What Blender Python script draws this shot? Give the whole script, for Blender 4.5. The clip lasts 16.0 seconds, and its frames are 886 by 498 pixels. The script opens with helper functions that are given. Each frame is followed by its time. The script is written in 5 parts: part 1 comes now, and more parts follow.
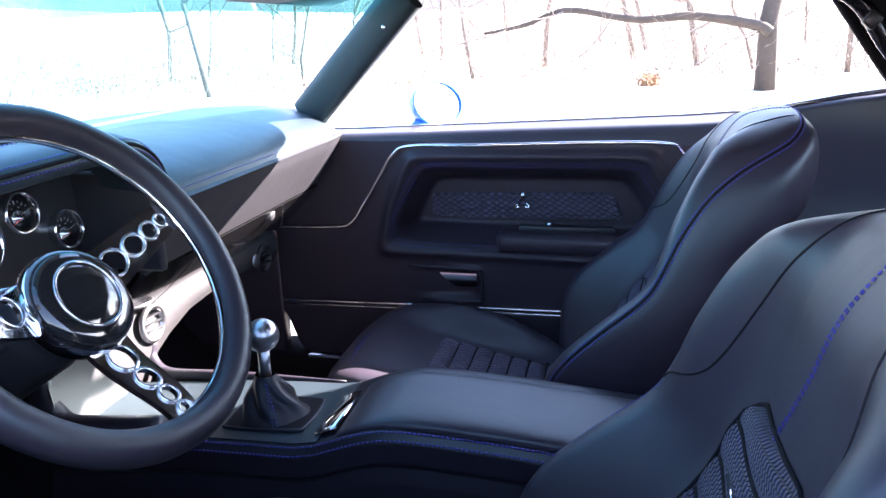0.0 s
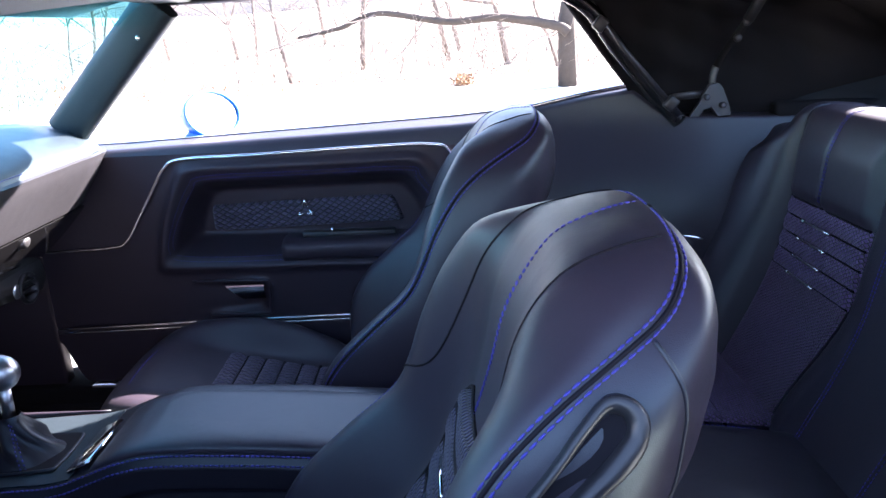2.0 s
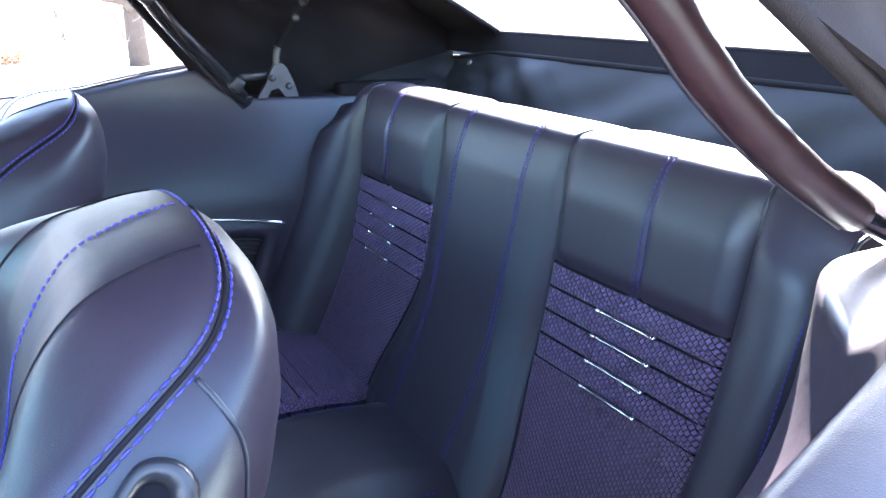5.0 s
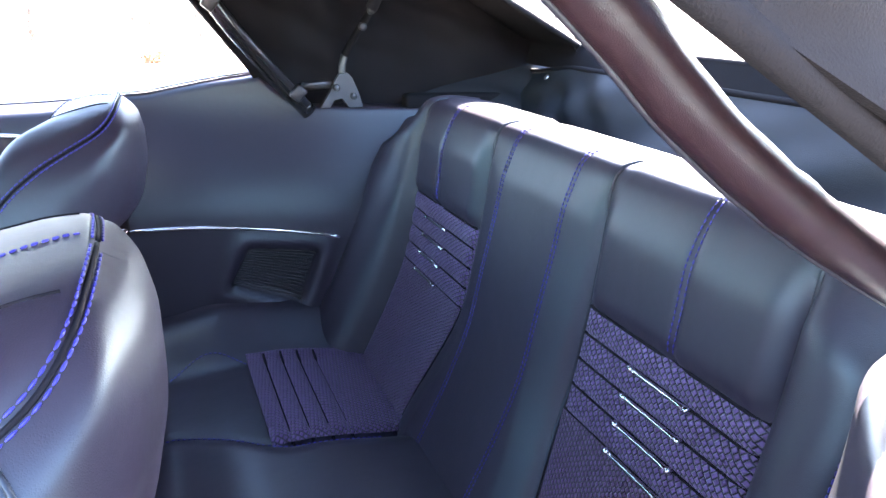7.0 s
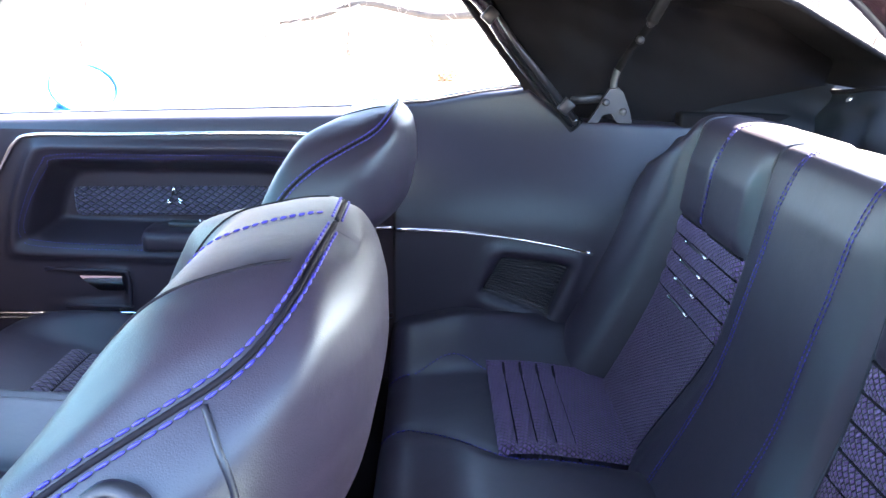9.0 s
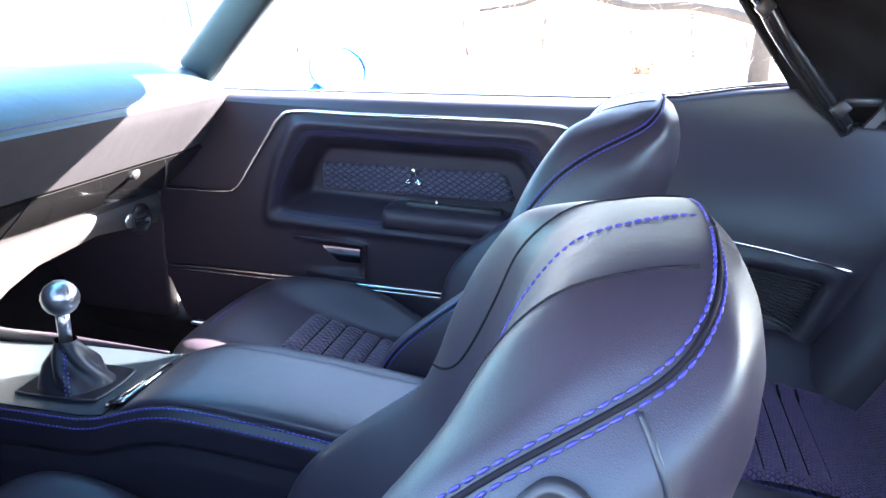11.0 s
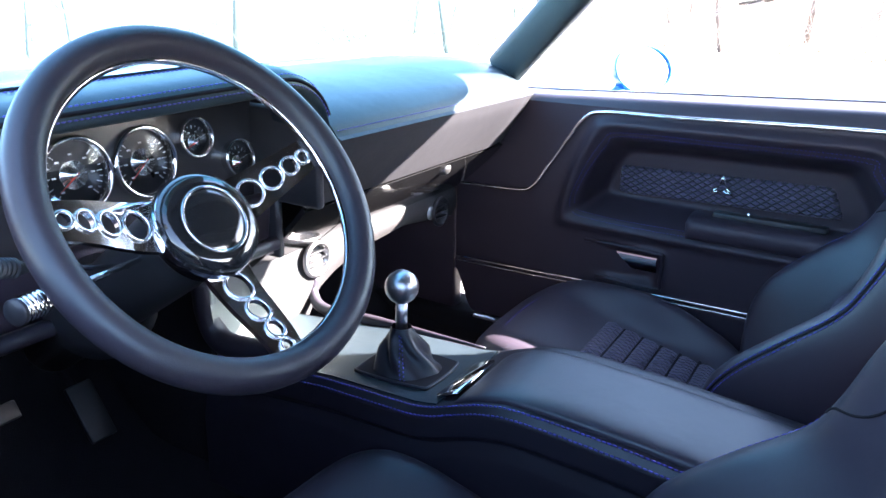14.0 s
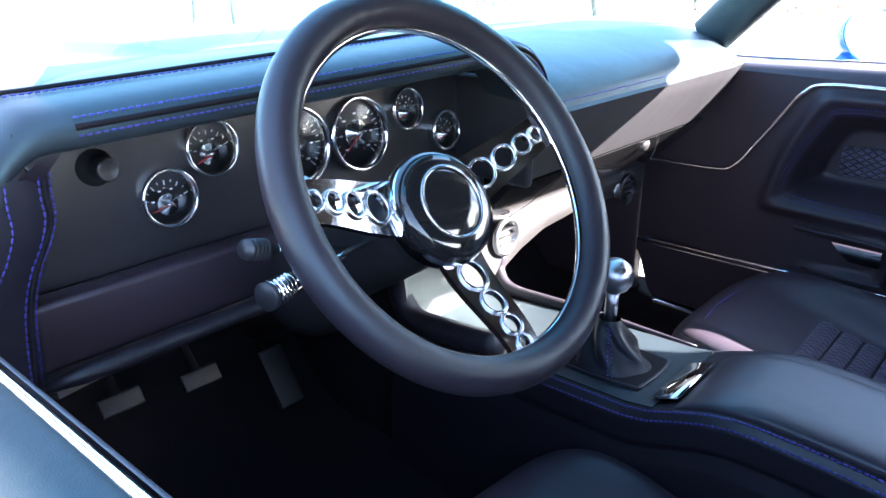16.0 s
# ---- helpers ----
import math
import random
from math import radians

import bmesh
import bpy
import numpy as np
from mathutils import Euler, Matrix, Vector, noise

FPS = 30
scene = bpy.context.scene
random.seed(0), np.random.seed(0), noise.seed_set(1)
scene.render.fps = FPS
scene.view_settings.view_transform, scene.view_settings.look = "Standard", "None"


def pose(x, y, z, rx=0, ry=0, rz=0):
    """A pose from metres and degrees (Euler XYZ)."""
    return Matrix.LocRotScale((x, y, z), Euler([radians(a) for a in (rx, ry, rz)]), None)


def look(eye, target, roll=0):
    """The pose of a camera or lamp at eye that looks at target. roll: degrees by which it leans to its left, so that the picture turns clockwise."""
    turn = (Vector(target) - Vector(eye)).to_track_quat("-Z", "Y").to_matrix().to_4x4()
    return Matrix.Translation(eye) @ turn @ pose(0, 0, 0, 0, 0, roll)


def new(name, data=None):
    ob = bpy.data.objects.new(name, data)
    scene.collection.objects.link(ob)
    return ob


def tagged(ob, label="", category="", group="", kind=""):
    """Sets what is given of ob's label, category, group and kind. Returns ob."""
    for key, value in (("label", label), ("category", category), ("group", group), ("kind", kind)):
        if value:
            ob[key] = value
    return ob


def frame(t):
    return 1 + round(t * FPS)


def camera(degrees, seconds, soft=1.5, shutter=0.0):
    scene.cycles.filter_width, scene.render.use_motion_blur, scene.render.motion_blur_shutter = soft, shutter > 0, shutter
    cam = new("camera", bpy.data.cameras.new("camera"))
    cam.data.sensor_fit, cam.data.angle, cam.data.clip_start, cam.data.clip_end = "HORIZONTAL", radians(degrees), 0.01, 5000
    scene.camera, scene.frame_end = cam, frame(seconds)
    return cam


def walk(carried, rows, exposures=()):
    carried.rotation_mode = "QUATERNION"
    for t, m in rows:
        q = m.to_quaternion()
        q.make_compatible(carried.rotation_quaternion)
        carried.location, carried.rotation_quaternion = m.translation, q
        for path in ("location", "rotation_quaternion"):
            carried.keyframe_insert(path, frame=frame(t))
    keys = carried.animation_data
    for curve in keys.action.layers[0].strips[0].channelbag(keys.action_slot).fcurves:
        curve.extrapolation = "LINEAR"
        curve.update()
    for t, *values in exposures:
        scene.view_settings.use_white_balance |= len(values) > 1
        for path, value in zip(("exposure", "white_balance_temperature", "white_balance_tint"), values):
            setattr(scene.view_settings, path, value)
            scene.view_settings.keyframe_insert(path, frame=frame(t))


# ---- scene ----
cam = camera(62.0, 16.0)
EXPOSURES = [(0, 4.1, 6650, 23), (1.5, 3.9, 6650, 23), (3.5, 4.58, 6500, 21), (5.0, 5.17, 6600, 20), (9.0, 5.33, 7000, 19), (11.5, 5.1, 6800, 17), (12.5, 4.85, 6650, 17), (14.5, 4.55, 6650, 17), (16.0, 4.4, 6650, 16)]
PATH = [
    (0, (0.498, -0.917, 1.102), (0.049, 0.948, 0.534), -1.6),
    (0.5, (0.527, -0.929, 1.105), (0.173, 0.953, 0.528), -1.8),
    (1, (0.565, -0.933, 1.111), (0.317, 0.969, 0.545), -1.8),
    (1.5, (0.598, -0.939, 1.116), (0.435, 0.972, 0.552), -1.8),
    (2, (0.614, -0.92, 1.107), (0.598, 0.995, 0.531), -2.5),
    (2.5, (0.623, -0.899, 1.108), (0.875, 0.988, 0.497), -1.4),
    (3, (0.621, -0.889, 1.108), (1.08, 0.957, 0.49), -1.2),
    (3.5, (0.631, -0.878, 1.103), (1.266, 0.915, 0.487), -0.9),
    (4, (0.639, -0.866, 1.1), (1.395, 0.875, 0.471), -0.3),
    (4.5, (0.653, -0.857, 1.1), (1.523, 0.828, 0.467), -0.0),
    (5, (0.67, -0.853, 1.1), (1.65, 0.768, 0.457), 0.5),
    (7.5, (0.837, -0.815, 1.103), (1.376, 1.008, 0.482), 1.2),
    (8, (0.855, -0.81, 1.09), (1.186, 1.066, 0.479), 0.8),
    (8.5, (0.85, -0.806, 1.087), (1.02, 1.097, 0.496), 1.1),
    (9, (0.831, -0.806, 1.085), (0.857, 1.106, 0.499), 1.2),
    (11.5, (0.684, -0.803, 1.081), (0.153, 1.017, 0.444), 2.0),
    (12, (0.661, -0.807, 1.079), (0.027, 0.979, 0.439), 1.5),
    (12.5, (0.641, -0.811, 1.08), (-0.08, 0.94, 0.438), 1.3),
    (13, (0.619, -0.816, 1.081), (-0.18, 0.901, 0.436), 1.1),
    (13.5, (0.587, -0.823, 1.081), (-0.292, 0.852, 0.431), 1.2),
    (14, (0.556, -0.829, 1.082), (-0.413, 0.795, 0.43), 1.1),
    (14.5, (0.526, -0.83, 1.081), (-0.522, 0.74, 0.421), 1.1),
    (15, (0.493, -0.831, 1.082), (-0.633, 0.681, 0.413), 1.0),
    (15.5, (0.464, -0.834, 1.08), (-0.729, 0.615, 0.39), 0.6),
    (16, (0.429, -0.833, 1.079), (-0.802, 0.558, 0.336), 0.2),
]
walk(cam, [(t, look(eye, target, roll)) for t, eye, target, roll in PATH], EXPOSURES)

from mathutils.bvhtree import BVHTree

# ---- light ----
world = bpy.data.worlds.new("sky")
scene.world = world
world.use_nodes = True
_nt = world.node_tree
_sky = _nt.nodes.new("ShaderNodeTexSky")
_sky.sky_type = "NISHITA"
_sky.sun_disc = False
_sky.dust_density, _sky.ozone_density = 0.6, 1.6
SUN_DIR = Vector((0.665, 0.497, 0.494)).normalized()
_sky.sun_elevation = math.asin(SUN_DIR.z)
_sky.sun_rotation = math.atan2(SUN_DIR.x, SUN_DIR.y)
_nt.links.new(_sky.outputs[0], _nt.nodes["Background"].inputs[0])
_nt.nodes["Background"].inputs[1].default_value = 0.10
sun = new("sun", bpy.data.lights.new("sun", "SUN"))
sun.data.energy, sun.data.angle, sun.data.color = 5.0, radians(0.55), (1.0, 0.96, 0.9)
sun.matrix_world = look(SUN_DIR * 30, (0, 0, 0))


# ---- materials ----
def material(name, base, rough=0.5, metal=0.0, vary=0.25, vary_scale=6.0, bump=0.0, bump_scale=400.0, coat=0.0,
             rough_vary=0.1, spec=0.5, second=None, sheen=0.0):
    """A principled material: colour varied at two scales, roughness varied, and a fine relief."""
    m = bpy.data.materials.new(name)
    m.use_nodes = True
    nt = m.node_tree
    n, link = nt.nodes, nt.links.new
    p = n["Principled BSDF"]
    geo = n.new("ShaderNodeTexCoord")
    big = n.new("ShaderNodeTexNoise")
    big.inputs["Scale"].default_value, big.inputs["Detail"].default_value = vary_scale, 4
    fine = n.new("ShaderNodeTexNoise")
    fine.inputs["Scale"].default_value, fine.inputs["Detail"].default_value = bump_scale, 3
    link(geo.outputs["Object"], big.inputs[0])
    link(geo.outputs["Object"], fine.inputs[0])
    ramp = n.new("ShaderNodeMix")
    ramp.data_type = "RGBA"
    low = second or [c * (1 - vary) for c in base]
    high = [min(1, c * (1 + vary)) for c in base]
    ramp.inputs["A"].default_value, ramp.inputs["B"].default_value = (*low, 1), (*high, 1)
    add = n.new("ShaderNodeMath")
    add.operation = "MULTIPLY_ADD"
    add.inputs[1].default_value, add.inputs[2].default_value = 0.35, 0.0
    link(fine.outputs[0], add.inputs[0])
    tot = n.new("ShaderNodeMath")
    tot.operation = "MULTIPLY_ADD"
    tot.inputs[1].default_value = 0.65
    link(big.outputs[0], tot.inputs[0])
    link(add.outputs[0], tot.inputs[2])
    link(tot.outputs[0], ramp.inputs["Factor"])
    link(ramp.outputs["Result"], p.inputs["Base Color"])
    rr = n.new("ShaderNodeMapRange")
    rr.inputs["To Min"].default_value, rr.inputs["To Max"].default_value = max(0, rough - rough_vary), min(1, rough + rough_vary)
    link(big.outputs[0], rr.inputs[0])
    link(rr.outputs[0], p.inputs["Roughness"])
    p.inputs["Metallic"].default_value = metal
    p.inputs["Specular IOR Level"].default_value = spec
    p.inputs["Coat Weight"].default_value, p.inputs["Coat Roughness"].default_value = coat, 0.04
    p.inputs["Sheen Weight"].default_value = sheen
    if bump:
        b = n.new("ShaderNodeBump")
        b.inputs["Strength"].default_value, b.inputs["Distance"].default_value = bump, 0.001
        link(fine.outputs[0], b.inputs["Height"])
        link(b.outputs[0], p.inputs["Normal"])
    return m


def leather(name, base, rough, scale=700.0, bump=0.25, shine=(0.78, 1.0, 1.06), spec=0.5):
    """Grained hide: small cells between fine creases, with faint broad wrinkles."""
    m = material(name, base, rough, vary=0.2, vary_scale=5, rough_vary=0.07, spec=spec)
    nt = m.node_tree
    n, link = nt.nodes, nt.links.new
    # Default shine puts the teal of reflected sky into the gloss itself.
    n["Principled BSDF"].inputs["Specular Tint"].default_value = (*shine, 1)
    co = n.new("ShaderNodeTexCoord")
    cells = n.new("ShaderNodeTexVoronoi")
    cells.feature = "DISTANCE_TO_EDGE"
    cells.inputs["Scale"].default_value = scale
    wrinkle = n.new("ShaderNodeTexNoise")
    wrinkle.inputs["Scale"].default_value, wrinkle.inputs["Detail"].default_value = 22, 3
    link(co.outputs["Object"], cells.inputs[0])
    link(co.outputs["Object"], wrinkle.inputs[0])
    b1, b2 = n.new("ShaderNodeBump"), n.new("ShaderNodeBump")
    b1.inputs["Strength"].default_value, b1.inputs["Distance"].default_value = 0.25, 0.004
    b2.inputs["Strength"].default_value, b2.inputs["Distance"].default_value = bump, 0.0006
    link(wrinkle.outputs[0], b1.inputs["Height"])
    link(cells.outputs[0], b2.inputs["Height"])
    link(b1.outputs[0], b2.inputs["Normal"])
    link(b2.outputs[0], n["Principled BSDF"].inputs["Normal"])
    return m


def woven(name, dark, light, pitch=0.006, turn=0.0, offset=0.5, row=0.52, squeeze=1.0):
    """Basket-weave cloth: crossing threads in two tones, raised."""
    m = material(name, dark, 0.6, vary=0.2, vary_scale=8, sheen=0.15)
    nt = m.node_tree
    n, link = nt.nodes, nt.links.new
    p = n["Principled BSDF"]
    co = n.new("ShaderNodeTexCoord")
    mp = n.new("ShaderNodeMapping")
    mp.inputs["Rotation"].default_value = (0, 0, turn)
    wide = n.new("ShaderNodeMapping")
    wide.inputs["Scale"].default_value = (squeeze, 1, 1)
    link(co.outputs["UV"], wide.inputs[0])
    link(wide.outputs[0], mp.inputs[0])
    brick = n.new("ShaderNodeTexBrick")
    brick.offset, brick.squash = offset, 1.0
    brick.inputs["Color1"].default_value, brick.inputs["Color2"].default_value = (*light, 1), (*[c * 0.72 for c in light], 1)
    brick.inputs["Mortar"].default_value = (*[c * 0.3 for c in dark], 1)
    brick.inputs["Scale"].default_value = 1.0
    brick.inputs["Mortar Size"].default_value = 0.24 * pitch
    brick.inputs["Mortar Smooth"].default_value = 1.0
    brick.inputs["Brick Width"].default_value, brick.inputs["Row Height"].default_value = 1.0 * pitch, row * pitch
    link(mp.outputs[0], brick.inputs[0])
    link(brick.outputs["Color"], p.inputs["Base Color"])
    inv = n.new("ShaderNodeMath")
    inv.operation = "SUBTRACT"
    inv.inputs[0].default_value = 1.0
    link(brick.outputs["Fac"], inv.inputs[1])
    b = n.new("ShaderNodeBump")
    b.inputs["Strength"].default_value, b.inputs["Distance"].default_value = 1.0, 0.003
    link(inv.outputs[0], b.inputs["Height"])
    link(b.outputs[0], p.inputs["Normal"])
    return m


def pane(name, tint, gloss=0.06):
    """Thin clear sheet: lets light straight through, with a faint mirror image that grows at grazing angles."""
    m = bpy.data.materials.new(name)
    m.use_nodes = True
    nt = m.node_tree
    n, link = nt.nodes, nt.links.new
    n.remove(n["Principled BSDF"])
    clear, shine, mix, fres = n.new("ShaderNodeBsdfTransparent"), n.new("ShaderNodeBsdfGlossy"), n.new("ShaderNodeMixShader"), n.new("ShaderNodeFresnel")
    clear.inputs[0].default_value = (*tint, 1)
    shine.inputs["Roughness"].default_value = 0.01
    fres.inputs[0].default_value = 1.2 + gloss
    link(fres.outputs[0], mix.inputs[0])
    link(clear.outputs[0], mix.inputs[1])
    link(shine.outputs[0], mix.inputs[2])
    link(mix.outputs[0], n["Material Output"].inputs[0])
    return m


LEATHER = leather("black_leather", (0.031, 0.0225, 0.034), 0.44, shine=(0.74, 1.0, 1.0), spec=0.58)
LEATHER_DOOR = leather("black_door_vinyl", (0.030, 0.022, 0.031), 0.43, 900, 0.15, (0.98, 0.94, 1.0), 0.36)
# Darker copy of the leather: the console sides' missing shade is in its base.
LEATHER_SIDE = leather("console_leather", (0.015, 0.012, 0.018), 0.42, 800, 0.2, spec=0.4)
# Dash and cap: teal base and gloss tint stand in for reflected sky.
LEATHER_DASH = leather("dash_leather", (0.021, 0.029, 0.037), 0.42, 700, 0.2, (0.58, 1.0, 1.06), 0.42)
LEATHER_CAP = leather("window_cap_vinyl", (0.014, 0.030, 0.040), 0.5, 700, 0.2, (0.3, 0.9, 1.1), 0.25)
LEATHER_RIM = leather("wheel_leather", (0.026, 0.021, 0.029), 0.4, 900, 0.2, (0.75, 1.0, 1.05), 0.45)
# Lighter leather copy; the band's sunlit look is put into its base.
LEATHER_SUNLIT = leather("sunlit_band_leather", (0.046, 0.043, 0.045), 0.45, 900, 0.15)
LEATHER_FACE = leather("dash_face_leather", (0.030, 0.028, 0.032), 0.5, 700, 0.2, spec=0.3)
LEATHER_WRAP = leather("rail_leather", (0.022, 0.011, 0.013), 0.34, 900, 0.4)
WOVEN = woven("woven_insert", (0.016, 0.010, 0.022), (0.17, 0.098, 0.245), 0.0066, 0.62, row=1.1)
WOVEN_FINE = woven("woven_insert_fine", (0.024, 0.012, 0.030), (0.14, 0.078, 0.175), 0.0060, 0.62, row=1.1)
TWILL = woven("twill_insert", (0.012, 0.010, 0.018), (0.055, 0.050, 0.15), 0.0090, 0.75)
DIAMOND = woven("diamond_cloth", (0.024, 0.02, 0.04), (0.080, 0.064, 0.125), 0.0085, 0.785, 0.0, 1.0, 0.62)
THREAD = material("blue_thread", (0.036, 0.034, 0.27), 0.5, vary=0.3, vary_scale=60)
# Near-black that paints in the shade of grooves, slots and dark corners.
SHADE_BLACK = material("shade_black", (0.007, 0.006, 0.009), 0.8, vary=0.2, spec=0.2)
PIPING = leather("seam_piping", (0.022, 0.021, 0.028), 0.4)
CHROME = material("chrome", (0.82, 0.83, 0.85), 0.06, 1.0, vary=0.05, rough_vary=0.03)
POLISHED = material("polished_aluminium", (0.72, 0.73, 0.76), 0.16, 1.0, vary=0.08, rough_vary=0.05)
SATIN = material("brushed_aluminium", (0.66, 0.66, 0.68), 0.3, 1.0, vary=0.1, bump=0.05, bump_scale=900)
PLASTIC = material("black_plastic", (0.02, 0.02, 0.023), 0.35, vary=0.15, bump=0.1, bump_scale=1200)
GLOSS = material("gloss_black_panel", (0.012, 0.012, 0.013), 0.12, vary=0.2, coat=0.5, rough_vary=0.05)
DASHFACE = material("satin_black_panel", (0.030, 0.029, 0.034), 0.34, vary=0.15, bump=0.05, bump_scale=1500)
CARPET = material("black_carpet", (0.012, 0.011, 0.013), 0.95, vary=0.4, vary_scale=30, bump=1.0, bump_scale=500, spec=0.1)
FABRIC = material("black_canvas", (0.0055, 0.005, 0.006), 0.85, vary=0.3, vary_scale=10, bump=0.5, bump_scale=900, spec=0.2)
WELL = material("grey_vinyl_cloth", (0.014, 0.016, 0.018), 0.55, vary=0.3, vary_scale=9, bump=0.4, bump_scale=700, spec=0.3)
DARK_STEEL = material("dark_painted_steel", (0.075, 0.08, 0.088), 0.42, 0.4, vary=0.2, bump=0.1, bump_scale=500)
KNOB = material("matte_steel", (0.5, 0.5, 0.52), 0.36, 1.0, vary=0.1)
RUBBER = material("black_rubber", (0.015, 0.015, 0.017), 0.55, vary=0.2)
PAINT = material("blue_car_paint", (0.012, 0.13, 0.42), 0.3, 0.3, vary=0.1, coat=0.5)
PAINT_PILLAR = leather("pillar_vinyl", (0.02, 0.024, 0.028), 0.5)
FACE = material("gauge_face", (0.012, 0.012, 0.014), 0.3, vary=0.1)
WHITE_INK = material("white_ink", (0.75, 0.75, 0.78), 0.5, vary=0.05)
RED_INK = material("red_ink", (0.6, 0.03, 0.02), 0.5, vary=0.05)
MIRROR = material("mirror_glass", (0.9, 0.9, 0.92), 0.02, 1.0, vary=0.02, rough_vary=0.01)
VISOR = material("grey_visor_cloth", (0.28, 0.29, 0.31), 0.8, vary=0.1, bump=0.3, bump_scale=800)
GLASS = pane("window_glass", (0.55, 0.88, 0.94))
TINT = pane("tinted_glass", (0.25, 0.78, 0.82))
LENS = pane("gauge_glass", (0.96, 0.96, 0.97), 0.12)
PVC = pane("clear_plastic_window", (0.95, 0.96, 0.97), 0.05)
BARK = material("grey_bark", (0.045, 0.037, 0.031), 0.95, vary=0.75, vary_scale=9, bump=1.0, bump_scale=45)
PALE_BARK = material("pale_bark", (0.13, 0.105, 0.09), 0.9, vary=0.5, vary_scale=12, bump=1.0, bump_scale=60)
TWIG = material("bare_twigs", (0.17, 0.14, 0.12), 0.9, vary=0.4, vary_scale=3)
LEAF = material("dry_leaves", (0.26, 0.14, 0.07), 0.8, vary=0.5, vary_scale=5)
EVERGREEN = material("evergreen_leaves", (0.05, 0.08, 0.03), 0.7, vary=0.5, vary_scale=5)
GROUND = material("pale_gravel", (0.46, 0.43, 0.38), 0.95, vary=0.3, vary_scale=1.2, bump=1.0, bump_scale=80, spec=0.1)
# Pale tone stands in for haze over the far woods.
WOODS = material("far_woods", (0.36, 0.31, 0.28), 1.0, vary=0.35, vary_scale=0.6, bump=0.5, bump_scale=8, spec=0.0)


# ---- building helpers ----
def thing(name, base, label, category, group="", kind=""):
    ob = new(name)
    ob.empty_display_size = 0.05
    ob.location = base
    ob["base"] = list(base)
    return tagged(ob, label, category, group, kind)


def part(name, bm, mat, parent=None, label="", smooth=True):
    """Links a bmesh, in world metres, as one mesh under its thing or part."""
    me = bpy.data.meshes.new(name)
    for f in bm.faces:
        f.smooth = smooth
    for e in bm.edges:
        if len(e.link_faces) == 2 and e.calc_face_angle(0.0) > 1.15:
            e.smooth = False
    bm.to_mesh(me)
    bm.free()
    me.materials.append(mat)
    ob = new(name, me)
    if parent is not None:
        ob.parent = parent
        top = parent
        while top.parent is not None:
            top = top.parent
        if parent is top:
            ob.matrix_parent_inverse = Matrix.Translation(-top.location)
    if label:
        ob["label"] = label
    return ob


def sheet(f, nu, nv, wrap_u=False, wrap_v=False, uv=None):
    """A bmesh grid of f(u, v) for u, v in 0..1. uv: metres per unit for cloth patterns."""
    bm = bmesh.new()
    cu, cv = nu + (not wrap_u), nv + (not wrap_v)
    vs = [[bm.verts.new(f(i / nu, j / nv)) for j in range(cv)] for i in range(cu)]
    lay = bm.loops.layers.uv.new("UVMap") if uv else None
    for i in range(nu):
        for j in range(nv):
            quad = [vs[i][j], vs[(i + 1) % cu][j], vs[(i + 1) % cu][(j + 1) % cv], vs[i][(j + 1) % cv]]
            try:
                face = bm.faces.new(quad)
            except ValueError:
                continue
            if lay:
                for lp, (a, b) in zip(face.loops, ((i, j), (i + 1, j), (i + 1, j + 1), (i, j + 1))):
                    lp[lay].uv = (a / nu * uv[0], b / nv * uv[1])
    return bm


def thicken(bm, d):
    """Gives an open sheet a thickness d against its normals."""
    bmesh.ops.recalc_face_normals(bm, faces=bm.faces)
    bmesh.ops.solidify(bm, geom=bm.faces[:], thickness=d)
    return bm


def spline(pts, n=8, closed=False):
    """A smooth line through points."""
    p = [Vector(q) for q in pts]
    if closed:
        p = [p[-1], *p, p[0], p[1]]
    else:
        p = [p[0] * 2 - p[1], *p, p[-1] * 2 - p[-2]]
    out = []
    for a, b, c, d in zip(p, p[1:], p[2:], p[3:]):
        for k in range(n):
            t = k / n
            out.append(0.5 * ((2 * b) + (c - a) * t + (2 * a - 5 * b + 4 * c - d) * t * t + (3 * b - a - 3 * c + d) * t ** 3))
    if not closed:
        out.append(p[-2].copy())
    return out


def tube(pts, radius, sides=10, closed=False, bm=None, flat=1.0, up=None):
    """A round bar along points; radius may be a list. flat squeezes it along up."""
    bm = bm or bmesh.new()
    pts = [Vector(q) for q in pts]
    n = len(pts)
    rad = radius if isinstance(radius, (list, tuple)) else [radius] * n
    rings, normal = [], Vector(up) if up else None
    for i, q in enumerate(pts):
        a = pts[(i - 1) % n] if closed or i else q
        b = pts[(i + 1) % n] if closed or i < n - 1 else q
        t = (b - a).normalized()
        if normal is None:
            normal = t.orthogonal().normalized()
        normal = (normal - t * normal.dot(t)).normalized()
        side = t.cross(normal)
        rings.append([bm.verts.new(q + rad[i] * (math.cos(2 * math.pi * k / sides) * normal * flat + math.sin(2 * math.pi * k / sides) * side)) for k in range(sides)])
    for i in range(n if closed else n - 1):
        r, s = rings[i], rings[(i + 1) % n]
        for k in range(sides):
            bm.faces.new((r[k], r[(k + 1) % sides], s[(k + 1) % sides], s[k]))
    if not closed:
        bm.faces.new(rings[0][::-1])
        bm.faces.new(rings[-1])
    return bm


